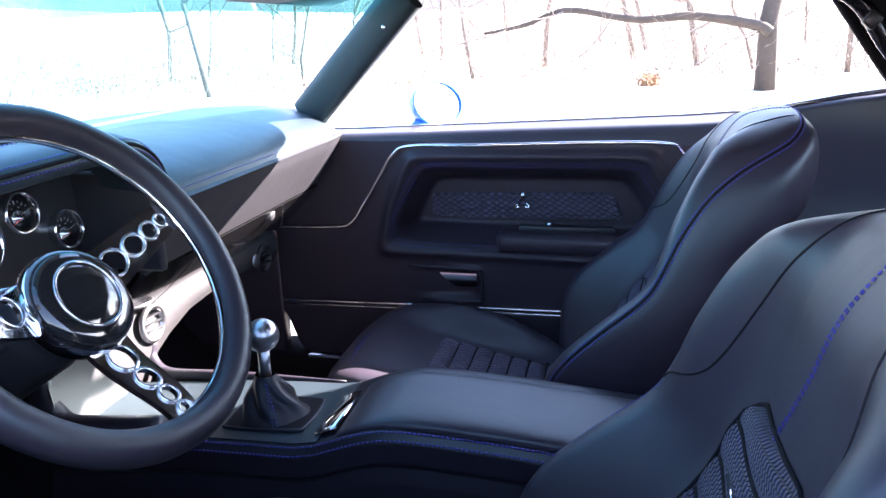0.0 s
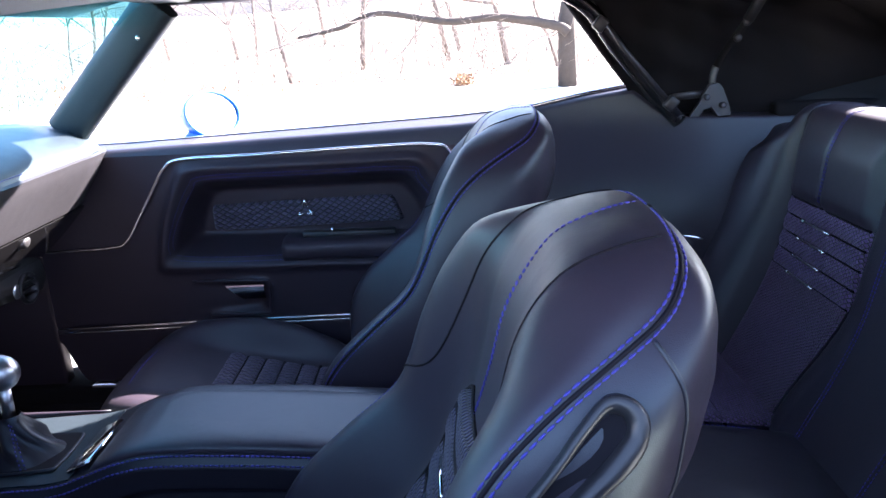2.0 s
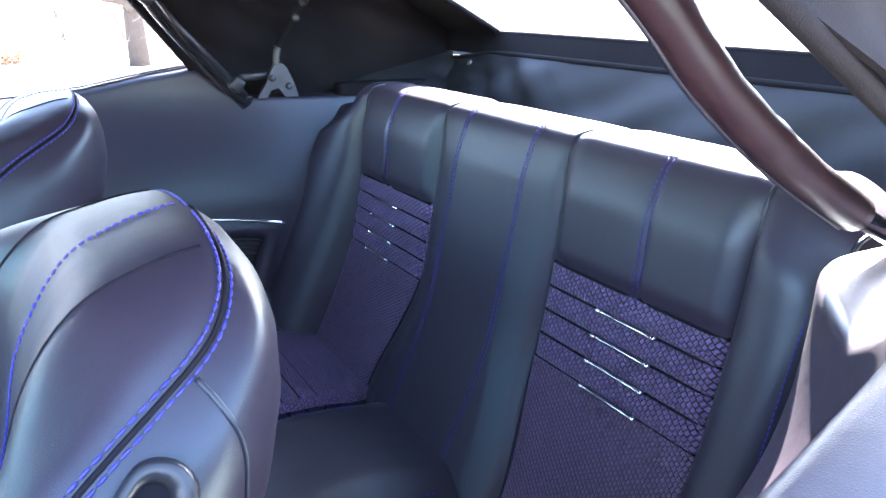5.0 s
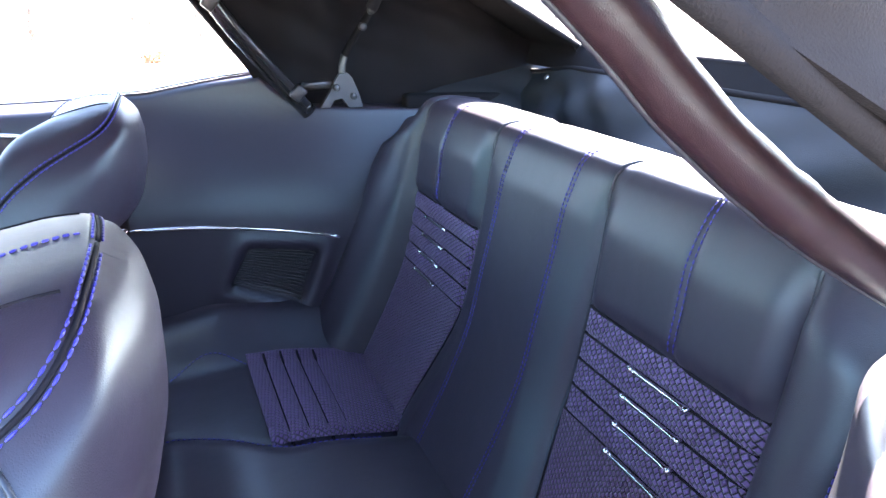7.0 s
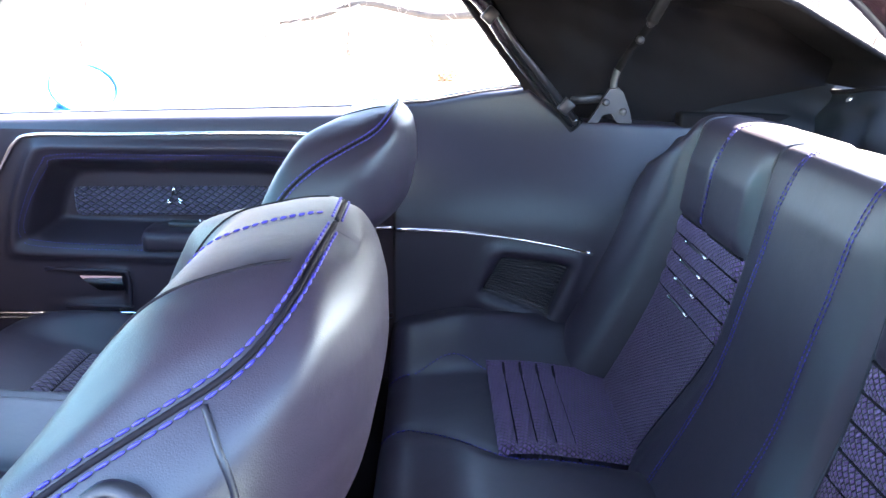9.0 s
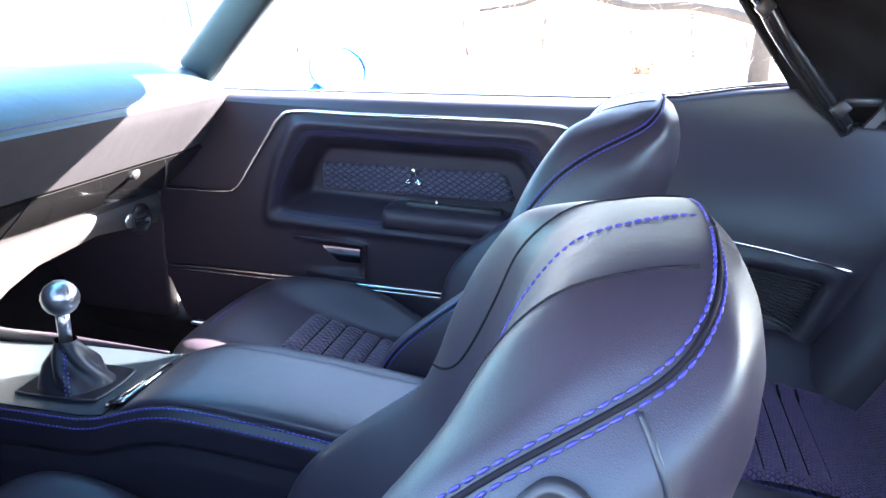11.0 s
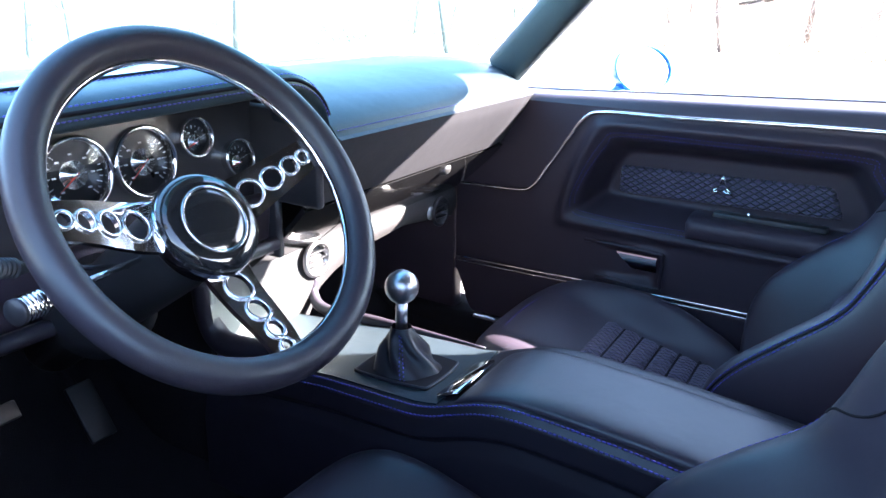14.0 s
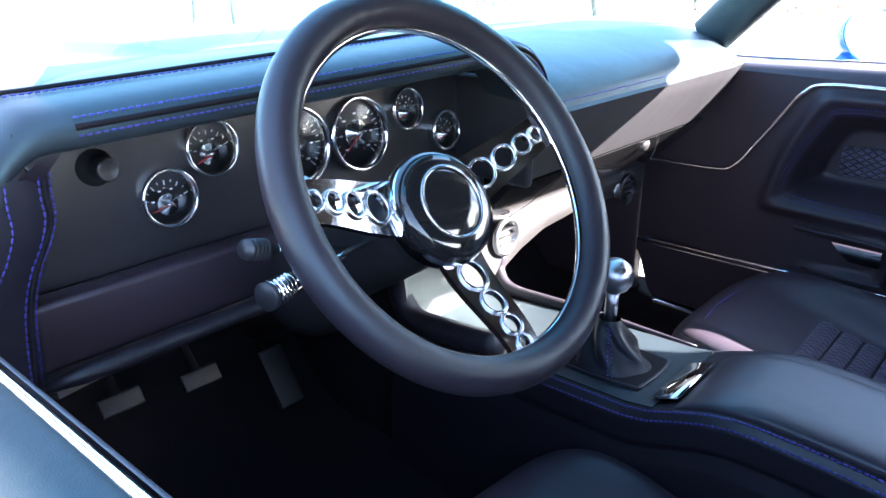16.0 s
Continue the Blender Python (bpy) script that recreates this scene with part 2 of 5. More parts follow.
def box(lo, hi, bevel=0.0, seg=2, bm=None, turn=None):
    """A box with rounded edges; turn is a matrix applied about its centre."""
    own = bmesh.new()
    bmesh.ops.create_cube(own, size=1)
    lo, hi = Vector(lo), Vector(hi)
    for v in own.verts:
        v.co = Vector([v.co[k] * (hi - lo)[k] for k in range(3)])
    if bevel:
        bmesh.ops.bevel(own, geom=own.edges[:], offset=bevel, segments=seg, affect="EDGES", profile=0.5)
    if turn is not None:
        bmesh.ops.transform(own, matrix=turn, verts=own.verts)
    bmesh.ops.translate(own, vec=(lo + hi) / 2, verts=own.verts)
    if bm is None:
        return own
    me = bpy.data.meshes.new("tmp")
    own.to_mesh(me)
    own.free()
    bm.from_mesh(me)
    bpy.data.meshes.remove(me)
    return bm


def spin(profile, centre, axis, seg=32, bm=None):
    """A turned body: profile of (radius, height) along axis from centre."""
    bm = bm or bmesh.new()
    axis = Vector(axis).normalized()
    e1 = axis.orthogonal().normalized()
    e2 = axis.cross(e1)
    c = Vector(centre)
    rings = []
    for r, h in profile:
        if r < 1e-6:
            rings.append([bm.verts.new(c + axis * h)])
        else:
            rings.append([bm.verts.new(c + axis * h + r * (math.cos(2 * math.pi * k / seg) * e1 + math.sin(2 * math.pi * k / seg) * e2)) for k in range(seg)])
    for a, b in zip(rings, rings[1:]):
        for k in range(seg):
            k2 = (k + 1) % seg
            if len(a) == 1 and len(b) > 1:
                bm.faces.new((a[0], b[k2], b[k]))
            elif len(b) == 1 and len(a) > 1:
                bm.faces.new((a[k], a[k2], b[0]))
            elif len(a) > 1:
                bm.faces.new((a[k], a[k2], b[k2], b[k]))
    return bm


def stitch_rows(rows, r=0.0011, step=0.0085, gap=0.0028):
    """Thread stitches along lines: short rounded dashes with gaps between."""
    bm = bmesh.new()
    for pts in rows:
        pts = [Vector(q) for q in pts]
        done, want, start = 0.0, 0.0, None
        acc = [0.0]
        for a, b in zip(pts, pts[1:]):
            acc.append(acc[-1] + (b - a).length)

        def at(s):
            for k in range(len(pts) - 1):
                if acc[k + 1] >= s:
                    f = (s - acc[k]) / max(acc[k + 1] - acc[k], 1e-9)
                    return pts[k].lerp(pts[k + 1], f)
            return pts[-1]

        while want + step < acc[-1]:
            a, b = at(want), at(want + step - gap)
            m = a.lerp(b, 0.5)
            if (b - a).length > 1e-5:
                tube([a, a.lerp(m, 0.4), m, m.lerp(b, 0.6), b], [r * 0.4, r, r * 1.15, r, r * 0.4], 5, bm=bm)
            want += step
    return bm


def stitches(name, rows, parent, r=0.0011, step=0.0085, gap=0.0028):
    """One part of blue thread for each row."""
    for row in rows:
        part(name, stitch_rows([row], r, step, gap), THREAD, parent, "blue thread")


def smooth01(x):
    x = max(0.0, min(1.0, x))
    return x * x * (3 - 2 * x)


def inside_rounded(x, z, poly, soft=0.009):
    """Signed distance to a convex polygon given clockwise or not: positive inside, with rounded corners."""
    total = 0.0
    n = len(poly)
    area = sum(poly[i][0] * poly[(i + 1) % n][1] - poly[(i + 1) % n][0] * poly[i][1] for i in range(n))
    s = 1 if area > 0 else -1
    for i in range(n):
        (x0, z0), (x1, z1) = poly[i], poly[(i + 1) % n]
        dx, dz = x1 - x0, z1 - z0
        total += math.exp(min(60.0, -s * (dx * (z - z0) - dz * (x - x0)) / math.hypot(dx, dz) / soft))
    return -soft * math.log(total)


def lerp_rows(rows, v):
    """Linear look-up in rows of (key, value, ...), smoothed a little at the joints."""
    if v <= rows[0][0]:
        return rows[0][1:]
    for a, b in zip(rows, rows[1:]):
        if v <= b[0]:
            f = (v - a[0]) / (b[0] - a[0])
            return [p + (q - p) * f for p, q in zip(a[1:], b[1:])]
    return rows[-1][1:]


# ---- ground, floor and body shell ----
def ground_height(x, y):
    d = math.hypot(x, y)
    return 0.25 * smooth01((d - 9) / 12) * math.sin(x * 0.21 + 1) + 2.5 * smooth01((y - 14) / 30) - 0.02


def ground_point(u, v):
    a, r = u * 2 * math.pi, 300 * v ** 3
    x, y = r * math.cos(a), r * math.sin(a)
    return (x, y, ground_height(x, y))


tagged(part("ground", sheet(ground_point, 72, 60, wrap_u=True), GROUND), "pale sunlit gravel drive running out to the woods", "ground", kind="structure")


def floor_point(u, v):
    x, y = -0.95 + 2.2 * u, -0.72 + 1.40 * v
    z = 0.27 + 0.05 * smooth01((abs(y) - 0.45) / 0.15) + 0.16 * math.exp(-(y / 0.13) ** 2)
    z += 0.30 * smooth01((-0.42 - x) / 0.35)
    return (x, y, z)


floor = tagged(part("floor", thicken(sheet(floor_point, 44, 40), 0.02), CARPET), "black carpet over the car floor and tunnel", "floor", kind="structure")

# firewall and kick panels that close the foot wells
firewall = bmesh.new()
box((-0.98, -0.66, 0.2), (-0.92, 0.66, 0.86), 0.005, 1, firewall)
tagged(part("firewall", firewall, CARPET, smooth=False), "black carpeted firewall closing the foot wells", "wall", kind="structure")

for s in (1, -1):
    yy = 0.605 if s > 0 else 0.735
    kick = bmesh.new()
    box((-0.95, s * (yy + 0.03) - 0.02, 0.20), (-0.272, s * (yy + 0.03) + 0.02, 0.90), 0.008, 2, kick)
    tagged(part("kick_wall", kick, LEATHER_DOOR), "plain black panel closing the side of the foot well", "wall", kind="structure")
    rocker = bmesh.new()
    box((-0.95, s * (yy + 0.05) - 0.06, 0.18), (1.40, s * (yy + 0.05) + 0.06, 0.36), 0.012, 2, rocker)
    tagged(part("rocker_wall", rocker, CARPET), "black sill under the doors", "wall", kind="structure")
    rear_wall = bmesh.new()
    box((1.30, s * (yy + 0.03) - 0.02, 0.20), (1.90, s * (yy + 0.03) + 0.02, 0.93), 0.008, 2, rear_wall)
    tagged(part("rear_side_wall", rear_wall, FABRIC), "black lining behind the back seat", "wall", kind="structure")
boot_wall = bmesh.new()
box((1.62, -0.70, 0.20), (1.66, 0.70, 0.95), 0.008, 2, boot_wall)
tagged(part("boot_wall", boot_wall, FABRIC), "black wall behind the back seat", "wall", kind="structure")
deck = bmesh.new()
box((1.60, -0.80, 0.90), (2.6, 0.80, 0.945), 0.02, 3, deck)
tagged(part("boot_lid_wall", deck, PAINT), "blue painted deck behind the rear window", "car body", kind="structure")
DOOR_Y = 0.61


def belt(x):
    """Height of the top edge of the doors and quarter panels."""
    return lerp_rows([(-0.3, 0.888), (-0.07, 0.893), (0.4, 0.912), (0.64, 0.922), (0.81, 0.934), (0.92, 0.955), (1.01, 0.968), (1.05, 0.935), (1.08, 0.912), (1.3, 0.905)], x)[0]


CUP = [(-0.004, 0.632), (0.012, 0.735), (0.066, 0.842), (0.56, 0.846), (0.632, 0.72), (0.612, 0.626)]
CUP_IN = [(0.026, 0.655), (0.04, 0.73), (0.086, 0.812), (0.535, 0.816), (0.596, 0.72), (0.58, 0.648)]


def door_depth(x, z):
    """How far the pad lies outward (positive) or inward of the door's plane."""
    d = inside_rounded(x, z, CUP)
    ring = math.exp(-((d + 0.002) / 0.012) ** 2)
    y = -0.013 * ring
    d2 = inside_rounded(x, z, CUP_IN)
    y += 0.072 * smooth01((d2 + 0.012) / 0.045)
    y += 0.004 * math.exp(-((z - 0.497) / 0.004) ** 2)
    hb = inside_rounded(x, z, [(0.03, 0.517), (0.216, 0.517), (0.216, 0.595), (0.03, 0.598)])
    y += 0.012 * smooth01((hb + 0.002) / 0.02) * smooth01((x - 0.02) / 0.18)
    y -= 0.006 * math.exp(-(hb / 0.006) ** 2) * smooth01((x - 0.1) / 0.1)
    return y


def door(side, label, plane=DOOR_Y, ledge=0.085):
    s = side
    me = thing("car_door", (0.25, s * 0.66, 0.36), label, "car door")

    def face(u, v):
        x = -0.268 + 1.018 * u
        top = belt(x)
        low = 0.365 + 0.10 * smooth01((-0.20 - x) / 0.068) ** 2
        rise = top - 0.876 + 0.004 * smooth01((x - 0.1) / 0.4) if ledge > 0.03 else 0.010
        if v < 0.88:
            z = low + (top - rise - low) * v / 0.88
            return (x, s * (plane + door_depth(x, z)), z)
        k = (v - 0.88) / 0.12
        if s > 0:
            return (x, s * (plane + ledge * (0.7 * k + 0.3 * k * k)), top - rise + rise * (0.72 * math.sin(min(1, k / 0.3) * math.pi / 2) + 0.28 * k))
        return (x, s * (plane + ledge * (k * k * 0.5 + k * 0.5)), top - rise + rise * math.sin(k * math.pi / 2))

    part("inner_panel", sheet(lambda u, v: face(u, 0.88 * v), 170, 116), LEATHER_DOOR, me)
    part("window_ledge", sheet(lambda u, v: face(u, 0.88 + 0.12 * v), 80, 16), LEATHER, me, "padded black ledge below the window")

    def skin(u, v):
        x = -0.29 + 1.05 * u
        a = v * math.pi * 0.5
        return (x, s * (plane + ledge + (0.012 if s > 0 else 0.001) + 0.085 * math.sin(a) ** 0.6), belt(x) - 0.002 - 0.55 * (1 - math.cos(a)))

    if s > 0:
        part("outer_skin", thicken(sheet(skin, 30, 16), 0.004), PAINT, me, "bright blue painted steel")
    else:
        part("window_cap", thicken(sheet(lambda u, v: skin(u, 0.42 * v), 30, 10), 0.004), LEATHER_CAP, me, "black padded cap along the window")
        part("outer_skin", thicken(sheet(lambda u, v: skin(u, 0.43 + 0.57 * v), 30, 10), 0.004), PAINT, me, "bright blue painted steel")
    line = spline([(-0.268, 0, 0.677), (-0.12, 0, 0.681), (-0.078, 0, 0.694), (-0.041, 0, 0.747), (0.0, 0, 0.811), (0.027, 0, 0.849), (0.065, 0, 0.866), (0.21, 0, 0.869), (0.45, 0, 0.876), (0.585, 0, 0.876), (0.625, 0, 0.858), (0.665, 0, 0.78), (0.70, 0, 0.70), (0.752, 0, 0.694)], 8)
    part("chrome_trim", tube([(p.x, s * (plane - 0.004 + door_depth(p.x, p.z)), p.z) for p in line], 0.0042, 8), CHROME, me, "thin chrome moulding")
    for z0 in (0.497, 0.487):
        part("lower_trim", tube([(x, s * (plane - 0.003), z0 + 0.014 * (x + 0.268)) for x in np.linspace(-0.262, 0.748, 30)], 0.0032 if z0 > 0.49 else 0.002, 8), CHROME, me, "thin chrome strip")
    part("belt_trim", tube([(x, s * (plane + ledge + 0.005), belt(x) + (-0.001 if s > 0 else 0.0005)) for x in np.linspace(-0.27, 0.75, 40)], 0.0035 if s > 0 else 0.0024, 8), CHROME, me, "polished window strip")
    if s > 0:
        part("belt_seal", tube([(x, s * (plane + ledge - 0.004), belt(x) - 0.001) for x in np.linspace(-0.27, 0.75, 40)], 0.003, 8), RUBBER, me)
    part("sill_plate", box((-0.21, s * plane - 0.012, 0.352), (0.5, s * plane + 0.012, 0.36), 0.002), SATIN, me)

    # cloth panel inside the cup, with its badge
    def cloth(u, v):
        x, z = 0.088 + (0.437 - 0.028 * v) * u, 0.686 + 0.009 * u + 0.067 * v
        e = max(0.0, inside_rounded(u * 0.42, v * 0.067, [(0, 0), (0.42, 0), (0.42, 0.067), (0, 0.067)], 0.004))
        return (x, s * (plane + 0.080 - 0.016 * smooth01(e / 0.007)), z)

    part("cloth_panel", sheet(cloth, 90, 20, uv=(0.42, 0.067)), DIAMOND, me, "dark purple woven cloth panel")
    badge = bmesh.new()
    c = Vector((0.300, s * (plane + 0.060), 0.732))
    for k in range(3):
        a = math.pi / 2 + k * 2 * math.pi / 3
        tip = c + Vector((math.cos(a) * 0.024, 0, math.sin(a) * 0.026))
        for da in (-0.55, 0.55):
            foot = c + Vector((math.cos(a + da) * 0.008, 0, math.sin(a + da) * 0.008))
            tube([foot, tip], [0.0032, 0.0014], 6, bm=badge)
    part("badge", badge, CHROME, me, "small chrome three-pointed badge")

    # arm rest in the cup
    def arm(u, v):
        a = v * 2 * math.pi
        x = 0.247 + 0.30 * u
        end = min(1, min(u, 1 - u) * 0.31 / 0.012)
        k = math.sqrt(max(0, 1 - (1 - end) ** 2)) * 0.9 + 0.1
        ca, sa = math.cos(a), math.sin(a)
        return (x, s * (plane + 0.028 + 0.046 * k * abs(ca) ** 0.6 * (1 if ca > 0 else -1)), 0.658 + 0.0245 * k * abs(sa) ** 0.6 * (1 if sa > 0 else -1))

    part("arm_rest", sheet(arm, 30, 24, wrap_v=True), LEATHER_DOOR, me)
    part("pull_slot", box((0.296, s * (plane + 0.03) - 0.012, 0.676), (0.50, s * (plane + 0.03) + 0.012, 0.692), 0.004), PLASTIC, me)
    part("lock_button", spin([(0, 0), (0.004, 0), (0.0045, 0.004), (0.003, 0.009), (0, 0.010)], (0.362, s * (plane + 0.025), 0.690), (0, 0, 1), 10), CHROME, me)
    part("handle_bezel", tube(spline([(0.05, s * (plane - 0.002), 0.596), (0.20, s * (plane - 0.004), 0.594), (0.216, s * (plane - 0.004), 0.585), (0.216, s * (plane - 0.004), 0.53), (0.205, s * (plane - 0.004), 0.518), (0.08, s * (plane - 0.002), 0.518)], 5), 0.004, 8), LEATHER_DOOR, me)

    def lever(u, v):
        x = 0.125 + 0.084 * u + 0.034 * v * (1 - u)
        return (x, s * (plane - 0.020 + 0.014 * v + 0.006 * (1 - v) ** 4), 0.588 - 0.031 * v)

    part("inner_handle", thicken(sheet(lever, 14, 6), 0.005), CHROME, me, "chrome pull lever")
    rows = []
    for off in (0.0, 0.008):
        poly = [(0.013 + off, 0.662 + off), (0.026 + off, 0.725), (0.068 + off, 0.806 - off), (0.108, 0.829 - off), (0.30, 0.831 - off), (0.53, 0.832 - off), (0.562 - off, 0.810 - off), (0.612 - off, 0.72), (0.60 - off, 0.648 + off), (0.30, 0.640 + off), (0.06, 0.643 + off)]
        line = spline([(x, 0, z) for x, z in poly], 10, True)
        rows.append([(p.x, s * (plane + door_depth(p.x, p.z) - 0.001), p.z) for p in line])
    stitches("stitching", rows, me, 0.0006, 0.007)
    return me


door(1, "black leather car door panel with recessed arm rest and chrome trim")
door(-1, "closed black leather car door panel with chrome window strip", 0.738, 0.006)


# ---- rear quarter panels ----
def quarter(side, label, out=0.0, lean=0.085):
    s, shift = side, out + lean - 0.05
    me = thing("quarter_panel", (1.05, s * 0.6, 0.33), label, "trim panel")
    pod = [(0.964, 0.649), (1.094, 0.642), (1.057, 0.531), (0.927, 0.577)]
    pod_out = [(0.948, 0.668), (1.118, 0.660), (1.072, 0.508), (0.902, 0.560)]

    def depth(x, z):
        y = 0.585 + out - 0.05 * smooth01((x - 0.78) / 0.4)
        tilt = lean if s > 0 else lean * (1 - smooth01((x - 0.97) / 0.28)) - 0.004
        y += tilt * smooth01((z - (0.68 if s > 0 else 0.62)) / 0.26) ** 1.3
        d = inside_rounded(x, z, pod_out)
        y -= 0.006 * math.exp(-(d / 0.012) ** 2)
        y += 0.022 * smooth01((inside_rounded(x, z, pod, 0.006) + 0.006) / 0.012)
        return y

    def face(u, v):
        x = 0.757 + 0.60 * u
        top = belt(x)
        if v < 0.9:
            z = 0.33 + (top - 0.012 - 0.33) * v / 0.9
            return (x, s * depth(x, z), z)
        k = (v - 0.9) / 0.1
        a = min(1, 2 * k) * math.pi / 2
        y0 = depth(x, top - 0.012)
        return (x, s * (y0 + 0.012 * (1 - math.cos(a)) + max(0, k - 0.5) * 0.24), top - 0.012 + 0.012 * math.sin(a))

    part("panel", sheet(face, 90, 80), LEATHER, me)
    if s > 0:
        line = spline([(0.757, 0, 0.697), (0.86, 0, 0.697), (0.966, 0, 0.692), (1.06, 0, 0.682), (1.136, 0, 0.668)], 8)
        part("chrome_trim", tube([(p.x, s * (depth(p.x, 0.715) - 0.003), p.z) for p in line], 0.0042, 8), CHROME, me, "thin chrome moulding")
    grille = part("speaker_grille", sheet(lambda u, v: (lambda q: (q.x, s * (depth(q.x, q.y) - 0.002), q.y))(
        Vector((0.964, 0.649)).lerp(Vector((1.094, 0.642)), u).lerp(Vector((0.927, 0.577)).lerp(Vector((1.057, 0.531)), u), v)), 14, 14), PLASTIC, me, "black speaker grille")
    slats = bmesh.new()
    for k in range(1, 16):
        f = k / 16
        a = Vector((0.964, 0.649)).lerp(Vector((0.927, 0.577)), f)
        b = Vector((1.094, 0.642)).lerp(Vector((1.057, 0.531)), f)
        tube([(q.x, s * (depth(q.x, q.y) - 0.004), q.y) for q in (a.lerp(b, t) for t in np.linspace(0.02, 0.98, 9))], 0.0022, 5, bm=slats)
    part("slats", slats, PLASTIC, grille)
    # painted outside of the body, seen through the openings
    def skin(u, v):
        x = 0.77 + 0.95 * u
        a = v * math.pi * 0.5
        return (x, s * (DOOR_Y + shift + 0.04 + 0.09 * math.sin(a) ** 0.6), max(belt(min(x, 1.02)), 0.93) - 0.003 - 0.5 * (1 - math.cos(a)))
    part("outer_skin", thicken(sheet(skin, 24, 14), 0.004), PAINT, me, "bright blue painted steel")
    if s > 0:
        part("belt_trim", tube([(x, s * (DOOR_Y + 0.07), belt(x) + 0.004) for x in np.linspace(0.757, 1.012, 20)], 0.006, 8), CHROME, me)
    return me


for s in (1, -1):
    # Black strip stands in for the shade in the gap behind the door.
    gap = box((0.744, s * (0.628 if s > 0 else 0.70) - 0.012, 0.34), (0.764, s * (0.628 if s > 0 else 0.70) + 0.012, 0.915), 0.004, 1)
    tagged(part("door_gap_trim", gap, RUBBER), "black strip added to keep the gap behind the door dark", "trim", kind="structure")

quarter(1, "black leather rear side panel with speaker grille and chrome strip")
quarter(-1, "black leather rear side panel beside the back seat", 0.0, 0.152)


# ---- back seat ----
REAR = spline([(1.118, 0, 0.36), (1.145, 0, 0.44), (1.168, 0, 0.49), (1.205, 0, 0.57), (1.238, 0, 0.66), (1.260, 0, 0.78), (1.271, 0, 0.876), (1.276, 0, 0.914), (1.284, 0, 0.932), (1.297, 0, 0.941), (1.33, 0, 0.944), (1.385, 0, 0.938)], 10)


def inner_edge(z):
    """Distance from the middle of the seam beside the centre section, which flares towards the cushion."""
    return 0.150 + 0.040 * smooth01((0.68 - z) / 0.22)


OUTER_EDGE = 0.437


def rear_relief(y, z):
    a = abs(y)
    e = inner_edge(z)
    mid, wide = (0.537, 0.098) if y > 0 else (0.480, 0.044)
    f = (0.082 if y > 0 else 0.05) * math.sqrt(max(0.0, 1 - ((a - mid) / wide) ** 2)) * (0.55 + 0.45 * smooth01((0.9 - z) / 0.3))
    f += 0.022 * math.sqrt(max(0.0, min(1.0, (e - a) / 0.06))) * (0.4 + 0.6 * smooth01((0.95 - z) / 0.25))
    f -= 0.006 * math.exp(-((a - e) / 0.006) ** 2) + 0.008 * math.exp(-((a - OUTER_EDGE) / 0.006) ** 2)
    if z > 0.775 and e < a < OUTER_EDGE:
        f += 0.015 * smooth01((z - 0.775) / 0.02) * smooth01(min(a - e, OUTER_EDGE - a) / 0.03)
        f -= 0.005 * math.exp(-((a - 0.31) / 0.004) ** 2)
    return f


def rear_point(y, s, lift=0.0):
    k = s * (len(REAR) - 1)
    i = min(int(k), len(REAR) - 2)
    p = REAR[i].lerp(REAR[i + 1], k - i)
    t = (REAR[i + 1] - REAR[i]).normalized()
    n = Vector((-t.z, 0, t.x))
    p = p + n * (rear_relief(y, p.z) * (1 - 0.8 * smooth01((p.z - 0.87) / 0.06)) + lift)
    sag = smooth01((abs(y) - 0.44) / 0.13) * smooth01((p.z - 0.78) / 0.16)
    return Vector((p.x + 0.01 * sag, y, p.z - 0.06 * sag))


def rear_s(z):
    """Where along the backrest's outline the height z lies."""
    for i, p in enumerate(REAR):
        if p.z >= z:
            a = REAR[max(0, i - 1)]
            return (max(0, i - 1) + (z - a.z) / max(p.z - a.z, 1e-6)) / (len(REAR) - 1)
    return 0.8


